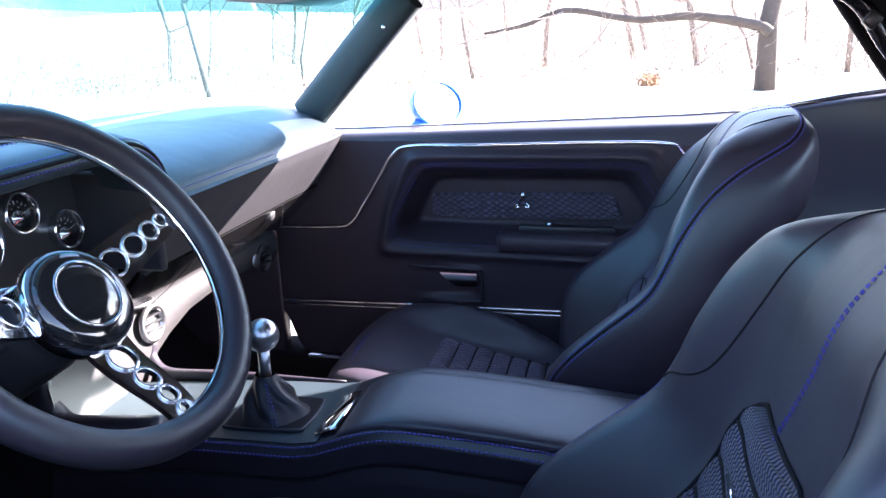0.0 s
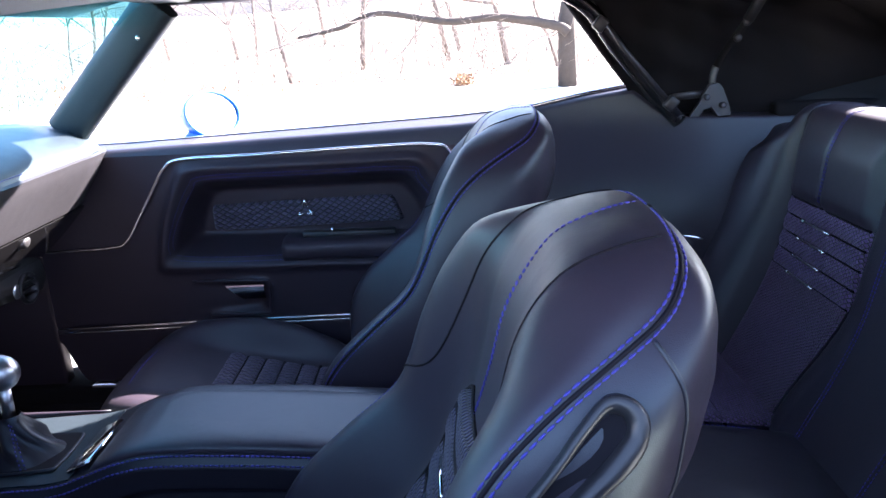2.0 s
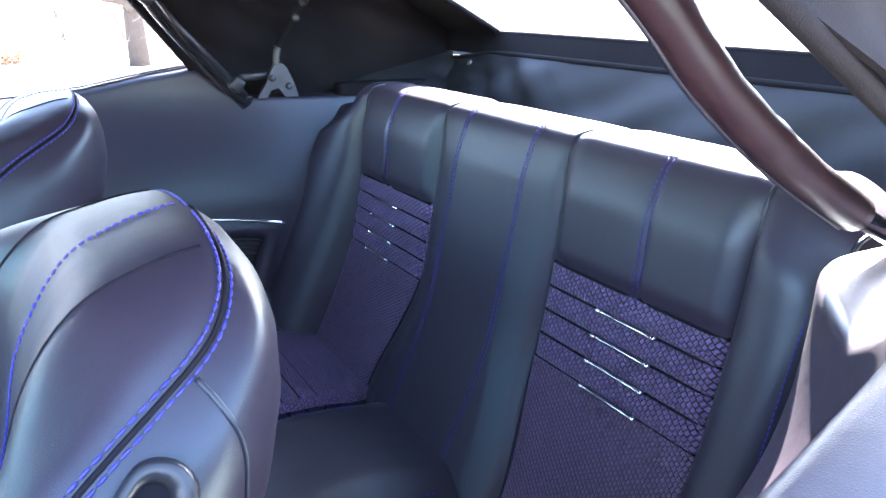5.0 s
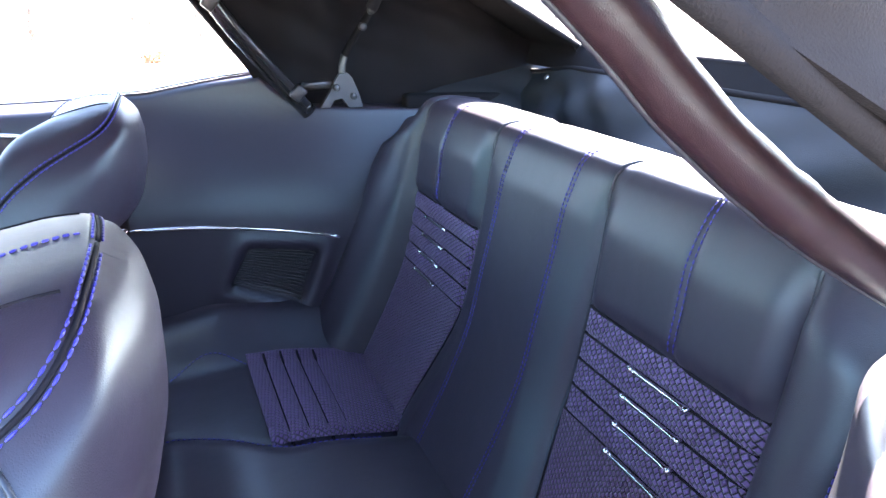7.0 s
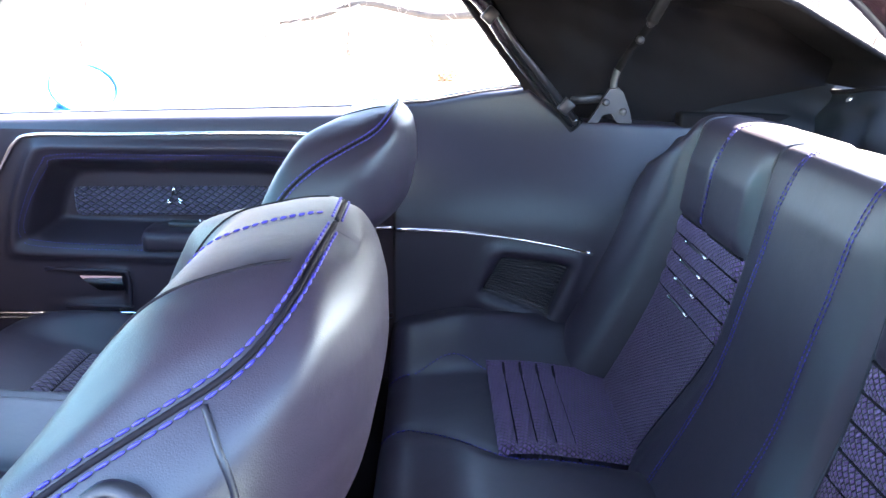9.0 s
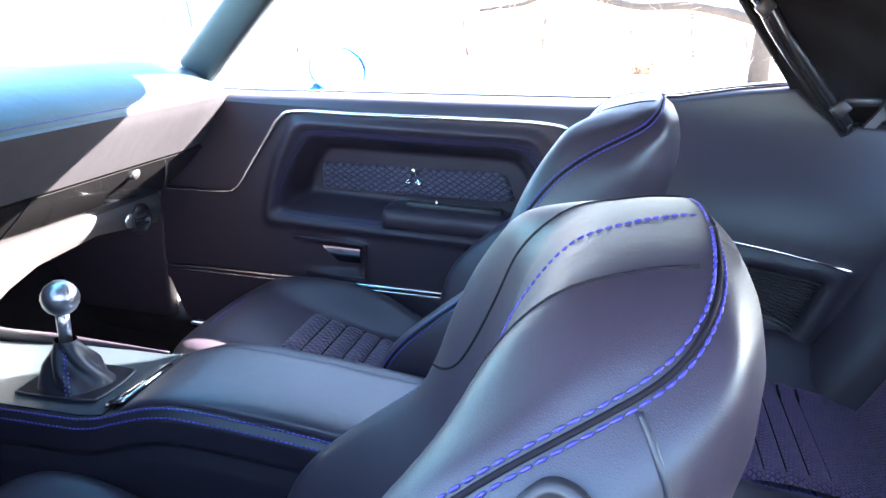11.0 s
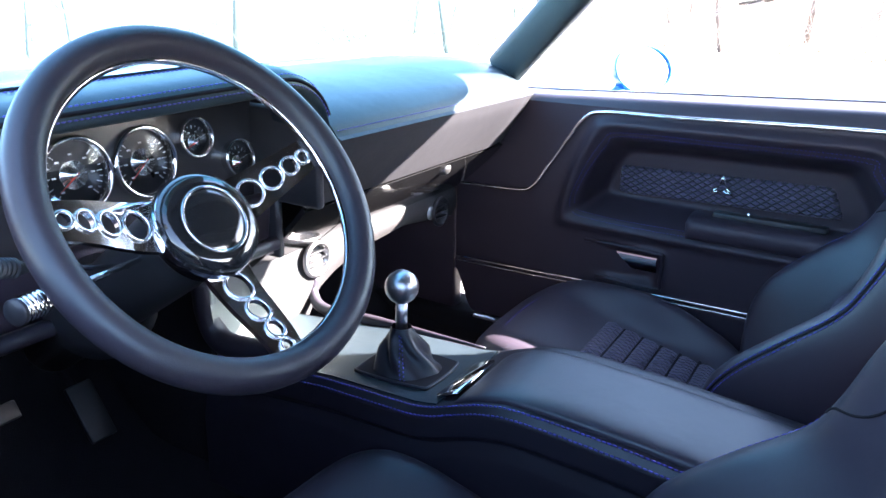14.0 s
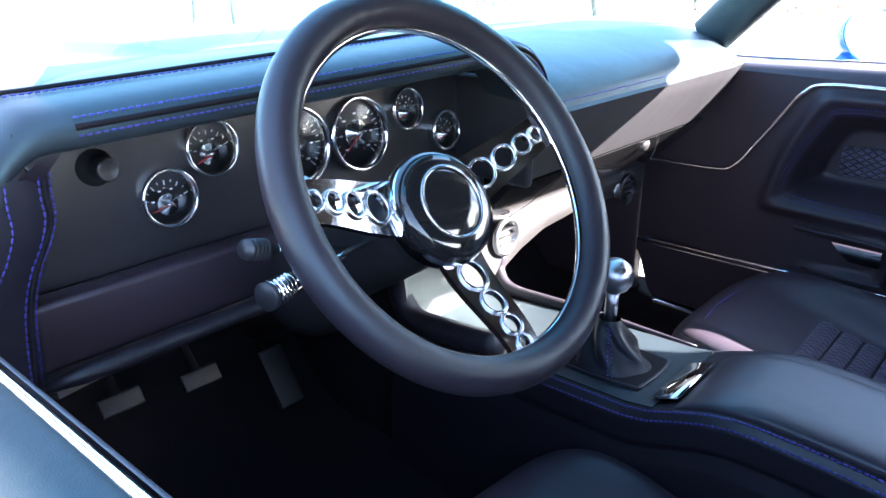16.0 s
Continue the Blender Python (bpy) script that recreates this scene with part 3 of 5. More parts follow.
bench = thing("back_seat", (1.05, 0, 0.28), "black leather back seat with purple woven inserts and chrome bars", "car seat")
part("backrest", thicken(sheet(lambda u, v: rear_point(-0.525 + 1.180 * u, v), 220, 84), 0.012), LEATHER, bench)
for sgn in (1, -1):
    def ribbed(u, v):
        z = 0.652 + 0.128 * v
        y = sgn * (inner_edge(z) + 0.006 + (OUTER_EDGE - inner_edge(z) - 0.012) * u)
        w = (v * 4) % 1
        return rear_point(y, rear_s(z), 0.001 + 0.007 * math.sin(math.pi * w) ** 0.6 * smooth01(min(u, 1 - u) / 0.05))

    part("ribbed_insert", sheet(ribbed, 30, 48, uv=(0.292, 0.14)), WOVEN, bench, "ribbed purple woven cloth")
    for k in range(5):
        # Near-black tube paints the shaded groove between two ribs.
        part("rib_seam", tube([rear_point(sgn * (0.160 + 0.272 * f), rear_s(0.652 + 0.032 * k), 0.0015) for f in np.linspace(0, 1, 12)], 0.0024, 6), SHADE_BLACK, bench)

    def plain(u, v):
        z = 0.43 + 0.222 * v
        y = sgn * (inner_edge(z) + 0.006 + (OUTER_EDGE - inner_edge(z) - 0.012) * u)
        return rear_point(y, rear_s(z), 0.004)

    part("lower_insert", sheet(plain, 30, 30, uv=(0.292, 0.24)), WOVEN_FINE, bench, "purple woven cloth")
    for k in range(4):
        z = 0.652 + 0.032 * k
        a, b = rear_point(sgn * 0.259, rear_s(z + 0.001), 0.0100), rear_point(sgn * 0.346, rear_s(z + 0.001), 0.0100)
        bar = tube([rear_point(sgn * (0.259 + 0.087 * f), rear_s(z + 0.001), 0.0100) for f in np.linspace(0, 1, 9)], 0.0028, 8)
        for e in (a, b):
            spin([(0, -0.004), (0.0038, -0.003), (0.0042, 0), (0.0038, 0.003), (0, 0.004)], e, (0, 1, 0), 8, bar)
        part("chrome_bar", bar, CHROME, bench, "small chrome bar")
    for yy in (0.0, OUTER_EDGE) if sgn > 0 else (0.0, OUTER_EDGE, 0.519):
        along = [(t, rear_point(0.0, t).z) for t in np.linspace(0.05, 0.88, 60)]
        part("seam", tube([rear_point(sgn * (yy or inner_edge(z)), t, 0.001) for t, z in along], 0.0026, 6), PIPING, bench)
    rows = []
    for yy, z0 in ((0.306, 0.79), (0.313, 0.79), (0.079, 0.42), (0.086, 0.42)):
        rows.append([rear_point(sgn * yy, t, 0.001) for t in np.linspace(rear_s(z0), 0.87, 70)])
    rows.append([rear_point(sgn * (0.606 if sgn > 0 else 0.511), t, 0.001) for t in np.linspace(rear_s(0.42), rear_s(0.86), 60)])
    stitches("stitching", rows, bench, 0.00075, 0.0065, 0.0016)


def hump_edge(x):
    """Half width of the raised middle of the cushion, wide at its front."""
    return 0.150 + 0.105 * smooth01((0.97 - x) / 0.19)


def cushion_point(x, y, lift=0.0):
    a = abs(y)
    e = hump_edge(x)
    z = 0.456 + 0.010 * smooth01((x - 0.80) / 0.1) - 0.02 * smooth01((x - 0.98) / 0.2)
    back = smooth01((x - 0.75) / 0.16)
    z += 0.075 * smooth01((a - 0.43) / 0.13) * (1 - 0.5 * smooth01((a - 0.59) / 0.06)) * (0.80 + 0.20 * back)
    z += 0.030 * math.sqrt(smooth01((e - a) / 0.07)) * (0.25 + 0.75 * back)
    z -= 0.006 * math.exp(-((a - e) / 0.006) ** 2)
    return Vector((x, y, z + lift))


def cushion(u, v):
    y = -0.64 + 1.28 * u
    if v < 0.35:
        a = v / 0.35
        top = cushion_point(0.80, y)
        ang = (1 - a) * math.pi * 0.5
        return (top.x - 0.055 * math.sin(ang), y, top.z - 0.055 * (1 - math.cos(ang)) - 0.13 * max(0, 0.3 - a) / 0.3)
    return cushion_point(0.80 + 0.39 * (v - 0.35) / 0.65, y)


part("cushion", thicken(sheet(cushion, 140, 60), 0.02), LEATHER, bench)
for sgn in (1, -1):
    def seat_cloth(u, v):
        x = 0.934 + 0.235 * u
        e = max(hump_edge(x) - 0.012, 0.152)
        y = sgn * (e + 0.008 + (0.452 - e) * v)
        rib = math.sin(math.pi * ((u * 7.6) % 1)) ** 0.5 if u < 4 / 7.6 else 0.6
        return cushion_point(x, y, 0.004 + 0.008 * rib * smooth01(min(v, 1 - v) / 0.05) * smooth01(u / 0.02))

    part("seat_insert", sheet(seat_cloth, 92, 24, uv=(0.235, 0.28)), WOVEN, bench, "ribbed purple woven cloth")
    for k in range(1, 5):
        x = 0.934 + 0.235 * k / 7.6
        # Groove shade painted across the cushion ribs.
        part("rib_seam", tube([cushion_point(x, sgn * (hump_edge(x) + 0.002 + (0.452 - hump_edge(x)) * f), 0.0045) for f in np.linspace(0, 1, 8)], 0.003, 6), SHADE_BLACK, bench)
    part("hump_seam", tube([cushion_point(x, sgn * hump_edge(x), 0.001) for x in np.linspace(0.80, 1.12, 40)], 0.0022, 6), PIPING, bench)
    loop = [cushion((sgn * hump_edge(0.79) * 0.93 + 0.64) / 1.28, v) for v in np.linspace(0.12, 0.35, 12)]
    rows = [[cushion_point(0.80 + 0.135 * t, sgn * (0.440 + 0.035 * math.sin(math.pi * t)), 0.001) for t in np.linspace(0, 1, 24)],
            [Vector(p) + Vector((-0.001, 0, 0.001)) for p in loop] + [cushion_point(x, sgn * (hump_edge(x) - 0.018), 0.001) for x in np.linspace(0.805, 1.1, 40)],
            [Vector(cushion((sgn * 0.440 + 0.64) / 1.28, v)) + Vector((-0.001, 0, 0.001)) for v in np.linspace(0.12, 0.34, 12)]]
    stitches("cushion_stitching", rows, bench, 0.001, 0.0085)


# ---- front seats ----
RING = [  # seam round the front face: x, distance from the middle, height, swell of the middle and of the shoulder pads
    (0.395, 0.200, 0.44, -0.080, 0.000), (0.398, 0.222, 0.535, -0.100, 0.006), (0.425, 0.230, 0.597, -0.098, 0.008), (0.484, 0.230, 0.658, -0.078, 0.006),
    (0.545, 0.224, 0.712, -0.058, 0.006), (0.572, 0.217, 0.758, -0.050, 0.010), (0.596, 0.208, 0.810, -0.044, 0.018), (0.631, 0.195, 0.862, -0.022, 0.030),
    (0.67, 0.180, 0.895, 0.016, 0.042), (0.712, 0.158, 0.918, 0.040, 0.045),
    (0.745, 0.135, 0.935, 0.037, 0.034), (0.762, 0.105, 0.953, 0.020, 0.019), (0.768, 0.060, 0.964, 0.007, 0.007), (0.771, 0.003, 0.967, 0.0, 0.0)]
SPINE = [(0.40, 0.66), (0.58, 0.70), (0.72, 0.722), (0.77, 0.735), (0.785, 0.748), (0.805, 0.776), (0.83, 0.792), (0.88, 0.802), (0.915, 0.801), (0.94, 0.795), (0.955, 0.786), (0.967, 0.772)]
RING_LINE = spline([r[:3] for r in RING], 8)
RING_SWELL = spline([(r[3], r[4], 0) for r in RING], 8)


def ring_at(v):
    k = v * (len(RING_LINE) - 1)
    i = min(int(k), len(RING_LINE) - 2)
    p, q = RING_LINE[i].lerp(RING_LINE[i + 1], k - i), RING_SWELL[i].lerp(RING_SWELL[i + 1], k - i)
    t = RING_LINE[min(i + 3, len(RING_LINE) - 1)] - RING_LINE[max(0, i - 2)]
    n = Vector((-t.z, 0, t.x)).normalized() if t.x > 0.002 else Vector((-0.55, 0, 0.83))
    n = n.lerp(Vector((-0.55, 0, 0.83)), smooth01((p.z - 0.88) / 0.04)).normalized()
    return p, q, n


def seat_shell(u, v):
    """u below 0.5 crosses the front face between its seams, above 0.5 it goes round the sides and the back."""
    p, q, n = ring_at(v)
    if u <= 0.5:
        k = 4 * u - 1
        a = abs(k)
        pad = smooth01((a - 0.35) / 0.42) if a < 0.77 else math.sqrt(max(0, 1 - ((a - 0.77) / 0.23) ** 2))
        swell = q.x * (1 - smooth01((a - 0.52) / 0.36)) * (0.95 - 0.05 * math.cos(2 * math.pi * min(a, 0.5))) + q.y * pad * (0.35 if k > 0 else 1.0)
        dome = q.x * math.sqrt(max(0, 1 - a ** 2.4))
        swell += (dome - swell) * smooth01((p.z - 0.885) / 0.045)
        return Vector((p.x + n.x * swell, k * p.y, p.z + n.z * swell))
    f = (u - 0.5) * 2
    a = f * math.pi
    c, d = math.cos(a), math.sin(a)
    low = p.z - 0.012 * d
    back = lerp_rows(SPINE, low)[0]
    o = abs(c) ** 0.72 * (1 if c > 0 else -1)
    bulge = 0.012 * math.exp(-((d - 0.45) / 0.3) ** 2) * min(1, p.y / 0.12)
    return Vector((p.x + (back - p.x) * d ** 0.85, o * (p.y + bulge), low))


def front_seat(side, label):
    s = side
    cy = 0.368
    me = thing("bucket_seat", (0.35, s * cy, 0.28), label, "car seat", "front bucket seats")

    body = sheet(lambda u, v: (lambda q: (q.x, s * (cy + q.y), q.z))(seat_shell(u, v)), 132, 88, wrap_u=True)
    bmesh.ops.holes_fill(body, edges=[e for e in body.edges if e.is_boundary], sides=400)
    for _ in range(3):
        bmesh.ops.smooth_vert(body, verts=[q for q in body.verts if q.co.z > 0.46], factor=0.5, use_axis_x=True, use_axis_y=True, use_axis_z=True)
    bmesh.ops.recalc_face_normals(body, faces=body.faces)
    skin = BVHTree.FromBMesh(body)
    part("backrest", body, LEATHER, me)

    # ribbed cloth in the middle of the backrest, with chrome bars
    def centre(o, z, lift):
        hit = skin.ray_cast(Vector((0.15, s * (cy + o), z)), Vector((1, 0, 0)))[0]
        return (hit or Vector((0.6, s * (cy + o), z))) - Vector((lift, 0, -0.5 * lift))

    def cloth(u, v):
        z = 0.45 + 0.338 * v
        wid = 0.112 * math.sqrt(1 - 0.7 * max(0.0, (v - 0.84) / 0.16) ** 2)
        rib = math.sin(math.pi * ((v * 9) % 1)) ** 0.5
        edge = smooth01(min(u, 1 - u) / 0.07) * smooth01((1 - v) / 0.04)
        return centre((2 * u - 1) * wid, z, -0.002 + (0.004 + 0.007 * rib) * edge)

    part("ribbed_insert", sheet(cloth, 40, 144, uv=(0.20, 0.36)), TWILL, me, "ribbed black cloth with blue threads")
    rim = [centre(-0.112, 0.45 + 0.338 * v, 0.001) for v in np.linspace(0, 0.84, 14)]
    rim += [centre(q * 0.112 * math.sqrt(1 - 0.7 * p * p), 0.45 + 0.338 * (0.84 + 0.16 * p), 0.001) for p, q in ((0.5, -1), (0.85, -1), (1, -1), (1, -0.4), (1, 0.4), (1, 1), (0.85, 1), (0.5, 1))]
    rim += [centre(0.112, 0.45 + 0.338 * v, 0.001) for v in np.linspace(0.84, 0, 14)]
    # Near-black outline and rib lines paint the shade round the pleats.
    part("insert_seam", tube(rim, 0.0022, 6), SHADE_BLACK, me)
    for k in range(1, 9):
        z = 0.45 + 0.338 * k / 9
        part("rib_seam", tube([centre(o, z, 0.004) for o in np.linspace(-0.095, 0.095, 9)], 0.003, 6), SHADE_BLACK, me)
        if k in (5, 6, 7):
            part("chrome_bar", tube([centre(o, z + 0.018, 0.0105) for o in (-0.030, 0, 0.030)], 0.0025, 8), CHROME, me, "small chrome bar")

    # seams: a near-black tube painting the groove's shade between two rows of stitches, along the outer edge of the
    # front face
    def snap(p, lift):
        q, n, _, _ = skin.find_nearest(p)
        if n.dot(q - Vector((0.70, s * cy, 0.75))) < 0:
            n = -n
        return q + n * lift

    def lay(pts, lift, even=6):
        """A line laid on the seat-back and evened out."""
        q = [snap(p, 0) for p in pts]
        for _ in range(even):
            q = [q[0]] + [(a + b * 2 + c) / 4 for a, b, c in zip(q, q[1:], q[2:])] + [q[-1]]
        return [snap(p, lift) for p in q]

    for m in (1, -1):
        base = [Vector((p.x, s * (cy + m * p.y), p.z)) for p in RING_LINE]
        part("edge_seam", tube(lay(base, 0.0002), 0.0017, 6), SHADE_BLACK, me)
        for d in (-0.0036, 0.0036):
            row = lay([p + Vector((d * 0.7, s * m * d * 0.5, -d * 0.7)) for p in lay(base, 0)], 0.0008)
            part("edge_stitching", stitch_rows([row], 0.0009, 0.0072, 0.0011), THREAD, me, "blue thread")
    seam = spline([(0.733, s * (cy + 0.160), 0.935), (0.742, s * (cy + 0.165), 0.91), (0.750, s * (cy + 0.168), 0.875), (0.752, s * (cy + 0.170), 0.82), (0.72, s * (cy + 0.17), 0.74)], 8)
    part("rear_seam", tube([snap(p, 0.0002) for p in seam], 0.0018, 6), PIPING, me)
    # stitched line up the middle panel and over the head, and the crease beside it
    for d in (0.0, 0.0045):
        arch = spline([(0.632, -0.014 - d, 0.775), (0.642, -0.006 - d, 0.80), (0.652, 0.008 - d, 0.86), (0.660, 0.014 - d, 0.91), (0.678 + d, 0.014, 0.944), (0.72 + d, 0.006, 0.965), (0.760 + d, -0.012, 0.964)], 10)
        part("panel_stitching", stitch_rows([lay([Vector((p.x, s * (cy + p.y), p.z)) for p in arch], 0.0006)], 0.00065, 0.0058, 0.0018), THREAD, me, "blue thread")
    # seams between the shoulder pads, the hollow middle and the lower bolsters
    for m in (1, -1):
        pts = [(0.60, 0.230, 0.746), (0.560, 0.218, 0.745), (0.547, 0.203, 0.745), (0.574, 0.188, 0.751), (0.600, 0.168, 0.768), (0.612, 0.148, 0.797), (0.632, 0.126, 0.85), (0.656, 0.102, 0.905), (0.70, 0.084, 0.945), (0.757, 0.072, 0.957)]
        # Crease shade drawn as a thin near-black tube.
        part("shoulder_seam", tube(lay(spline([(x, s * (cy + m * o), z) for x, o, z in (pts if s < 0 else pts[3:])], 6), 0.0, 2), 0.0013, 6), SHADE_BLACK, me)

    # belt guide on the outer shoulder
    spots = [(0.700, 0.200, 0.925), (0.718, 0.192, 0.908), (0.722, 0.190, 0.886), (0.709, 0.198, 0.866), (0.680, 0.206, 0.846), (0.640, 0.214, 0.816), (0.612, 0.218, 0.796), (0.606, 0.218, 0.806), (0.630, 0.214, 0.836), (0.662, 0.208, 0.872), (0.682, 0.204, 0.904)]
    loop = spline([snap(Vector((x, s * (cy + o), z)), 0.0) for x, o, z in spots], 6, True)
    axis = [Vector((0.628, s * (cy + 0.214), 0.816)), Vector((0.700, s * (cy + 0.198), 0.895))]

    def toward(p, f):
        """A point moved from the guide's outline towards its long axis."""
        d = axis[1] - axis[0]
        t = max(0.0, min(1.0, (p - axis[0]).dot(d) / d.dot(d)))
        return p.lerp(axis[0] + d * t, f)

    shells = ((0.0, -0.002), (0.02, 0.006), (0.16, 0.0105), (0.42, 0.0085), (0.52, 0.004), (0.55, 0.0005))
    rows = [[snap(toward(p, f), lift) for p in loop] for f, lift in shells]
    guide_ob = part("belt_guide", sheet(lambda u, v: rows[round(v * (len(rows) - 1))][round(u * len(loop)) % len(loop)], len(loop), len(rows) - 1, wrap_u=True), PLASTIC, me, "black plastic belt guide")
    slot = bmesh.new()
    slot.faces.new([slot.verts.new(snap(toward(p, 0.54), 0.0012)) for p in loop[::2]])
    # Flat near-black plate paints the dark depth of the slot.
    part("guide_slot_shade", thicken(slot, 0.001), SHADE_BLACK, guide_ob)

    # cushion
    half, rise, mid = (0.245, -0.008, 0.17) if s < 0 else (0.222, 0.010, 0.23)

    def pad(x, o, lift=0.0):
        k = abs(o) / half
        z = 0.486 - 0.045 * smooth01((x - 0.08) / 0.32) + 0.048 * smooth01((k - 0.42) / 0.4) * math.exp(-((x - mid) / 0.15) ** 2) * (1 - 0.5 * smooth01((k - 0.85) / 0.15))
        crest = 0.018 * math.exp(-((x - 0.05) / 0.07) ** 2)
        return Vector((x, s * (cy + o), z + lift + rise + crest))

    def cush(u, v):
        a = u * 2 * math.pi
        ca, sa = math.cos(a), math.sin(a)
        ox = 0.21 + 0.245 * abs(ca) ** 0.5 * (1 if ca > 0 else -1)
        oo = half * abs(sa) ** 0.55 * (1 if sa > 0 else -1)
        if v < 0.5:
            k = v / 0.5
            r = 0.02 + 0.98 * k
            r2 = 1 - 0.06 * (1 - math.sqrt(max(0, 1 - max(0, (k - 0.8) / 0.2) ** 2)))
            x, o = 0.21 + (ox - 0.21) * r * r2, oo * r * r2
            p = pad(x, o)
            p.z -= 0.05 * (1 - math.sqrt(max(0, 1 - max(0, (k - 0.82) / 0.18) ** 2)))
            return p
        k = (v - 0.5) / 0.5
        edge = pad(0.21 + (ox - 0.21) * 0.94, oo * 0.94)
        return Vector((edge.x + 0.012 * math.sin(k * math.pi) * ca, edge.y, edge.z - 0.05 - 0.09 * k))

    part("cushion", sheet(cush, 72, 40, wrap_u=True), LEATHER, me)

    def cush_cloth(u, v):
        x, o = 0.165 + 0.25 * u, (2 * v - 1) * (0.085 - 0.02 * u)
        rib = math.sin(math.pi * ((u * 7) % 1)) ** 0.5
        return pad(x, o, 0.002 + 0.010 * rib * smooth01(min(v, 1 - v) / 0.06))

    part("seat_insert", sheet(cush_cloth, 84, 20, uv=(0.25, 0.16)), DIAMOND, me, "ribbed dark blue woven cloth")
    for k in range(1, 7):
        # Shade between the cushion pleats, painted as near-black tubes.
        part("rib_seam", tube([pad(0.165 + 0.25 * k / 7, o, 0.003) for o in np.linspace(-0.078, 0.078, 7)], 0.0036, 6), SHADE_BLACK, me)
    rows = [[pad(0.02 + 0.03 * (o / 0.2) ** 2, o, 0.001 - 0.012 * (o / 0.2) ** 2) for o in np.linspace(-0.18, 0.18, 40)]]
    stitches("cushion_stitching", rows, me, 0.0012, 0.0085)
    part("seat_base", box((0.0, s * cy - 0.2, 0.285), (0.44, s * cy + 0.2, 0.36), 0.02), PLASTIC, me)
    return me


front_seat(-1, "black leather bucket seat with blue double stitching, beside the driver's door")
front_seat(1, "black leather bucket seat with blue double stitching and purple pleats")


# ---- dashboard ----
dash = thing("dashboard", (-0.4, 0, 0.6), "black leather dashboard with blue stitching over a satin black gauge panel", "dashboard")
TOP = [(-0.72, 0.925), (-0.58, 0.942), (-0.42, 0.953), (-0.28, 0.957), (-0.19, 0.951), (-0.13, 0.936), (-0.098, 0.914), (-0.083, 0.895)]
FACE_P = [(-0.083, 0.895), (-0.094, 0.872), (-0.118, 0.835), (-0.150, 0.788)]
LOW_P = [(-0.156, 0.782), (-0.19, 0.745), (-0.232, 0.705), (-0.272, 0.672)]


def swept(profile, y0, y1, bow=0.0, n=40, end_drop=0.0):
    """A sheet along y with a profile of (x, z)."""
    line = spline([(x, 0, z) for x, z in profile], 5)

    def f(u, v):
        k = v * (len(line) - 1)
        i = min(int(k), len(line) - 2)
        p = line[i].lerp(line[i + 1], k - i)
        y = y0 + (y1 - y0) * u
        e = smooth01((abs(y) - 0.50) / 0.14) if end_drop else 0
        return (p.x + bow * (y / 0.6) ** 2 - end_drop * e, y, p.z - 0.2 * end_drop * e)

    return thicken(sheet(f, n, (len(line) - 1)), 0.008)


part("top_pad", swept(TOP, -0.045, 0.642, -0.0, end_drop=0.03), LEATHER_DASH, dash)
part("face_pad", swept(FACE_P, -0.045, 0.635, 0.0, end_drop=0.02), LEATHER_FACE, dash)
part("glove_box", swept(LOW_P, 0.115, 0.60, 0.0), GLOSS, dash, "gloss black glove box lid")
part("ashtray", swept(LOW_P, -0.042, 0.109, 0.0), GLOSS, dash, "gloss black ashtray lid")
part("ashtray_pull", box((-0.186, 0.030, 0.776), (-0.160, 0.090, 0.786), 0.003, turn=Matrix.Rotation(0.3, 3, "Y").to_4x4()), DASHFACE, dash)
part("chrome_bead", tube([(-0.150 - 0.004, y, 0.785) for y in np.linspace(-0.04, 0.61, 30)], 0.0028, 8), CHROME, dash, "thin chrome bead")
lock = spin([(0, 0.020), (0.009, 0.020), (0.013, 0.016), (0.014, 0.008), (0.017, 0.004), (0.017, 0)], (-0.178, 0.384, 0.764), (0.72, 0, -0.1), 20)
part("glove_lock", lock, KNOB, dash, "round chrome lock")
rows = [[(-0.083 + dx, y, 0.897 + dz) for y in np.linspace(-0.04, 0.5, 60)] for dx, dz in ((-0.004, 0.006), (0.0015, -0.005))]
stitches("face_stitching", rows, dash, 0.0007, 0.0058, 0.0014)

for x in (-0.43, -0.41):
    part("lip_seam", tube([(x, y, 0.9545 - 0.006 * smooth01((abs(y) - 0.5) / 0.14)) for y in np.linspace(-0.04, 0.58, 24)], 0.003, 6), PIPING, dash)

# brow over the gauges
BROW = [(-0.72, 0.925), (-0.58, 0.945), (-0.42, 0.960), (-0.30, 0.972), (-0.22, 0.975), (-0.165, 0.971), (-0.143, 0.960), (-0.140, 0.945), (-0.152, 0.938), (-0.20, 0.937), (-0.232, 0.935)]


def brow(u, v):
    line = BROW_LINE
    k = v * (len(line) - 1)
    i = min(int(k), len(line) - 2)
    p = line[i].lerp(line[i + 1], k - i)
    y = -0.70 + 0.645 * u
    lip = smooth01((p.x + 0.42) / 0.25)
    drop = 0.06 * smooth01((-0.625 - y) / 0.085) ** 1.2 * smooth01((p.x + 0.55) / 0.25)
    k = max(0.0, min(1.0, (y + 0.14) / 0.085))
    drop += 0.072 * (1 - math.sqrt(1 - k * k)) * smooth01((p.x + 0.36) / 0.18)
    out = 0.055 * max(0.0, min(1.0, (y + 0.61) / 0.48))
    return (p.x + out * lip, y, p.z + 0.42 * out * lip - drop)


BROW_LINE = spline([(x, 0, z) for x, z in BROW], 4)
part("gauge_brow", thicken(sheet(brow, 60, len(BROW_LINE) - 1), 0.006), LEATHER_DASH, dash)


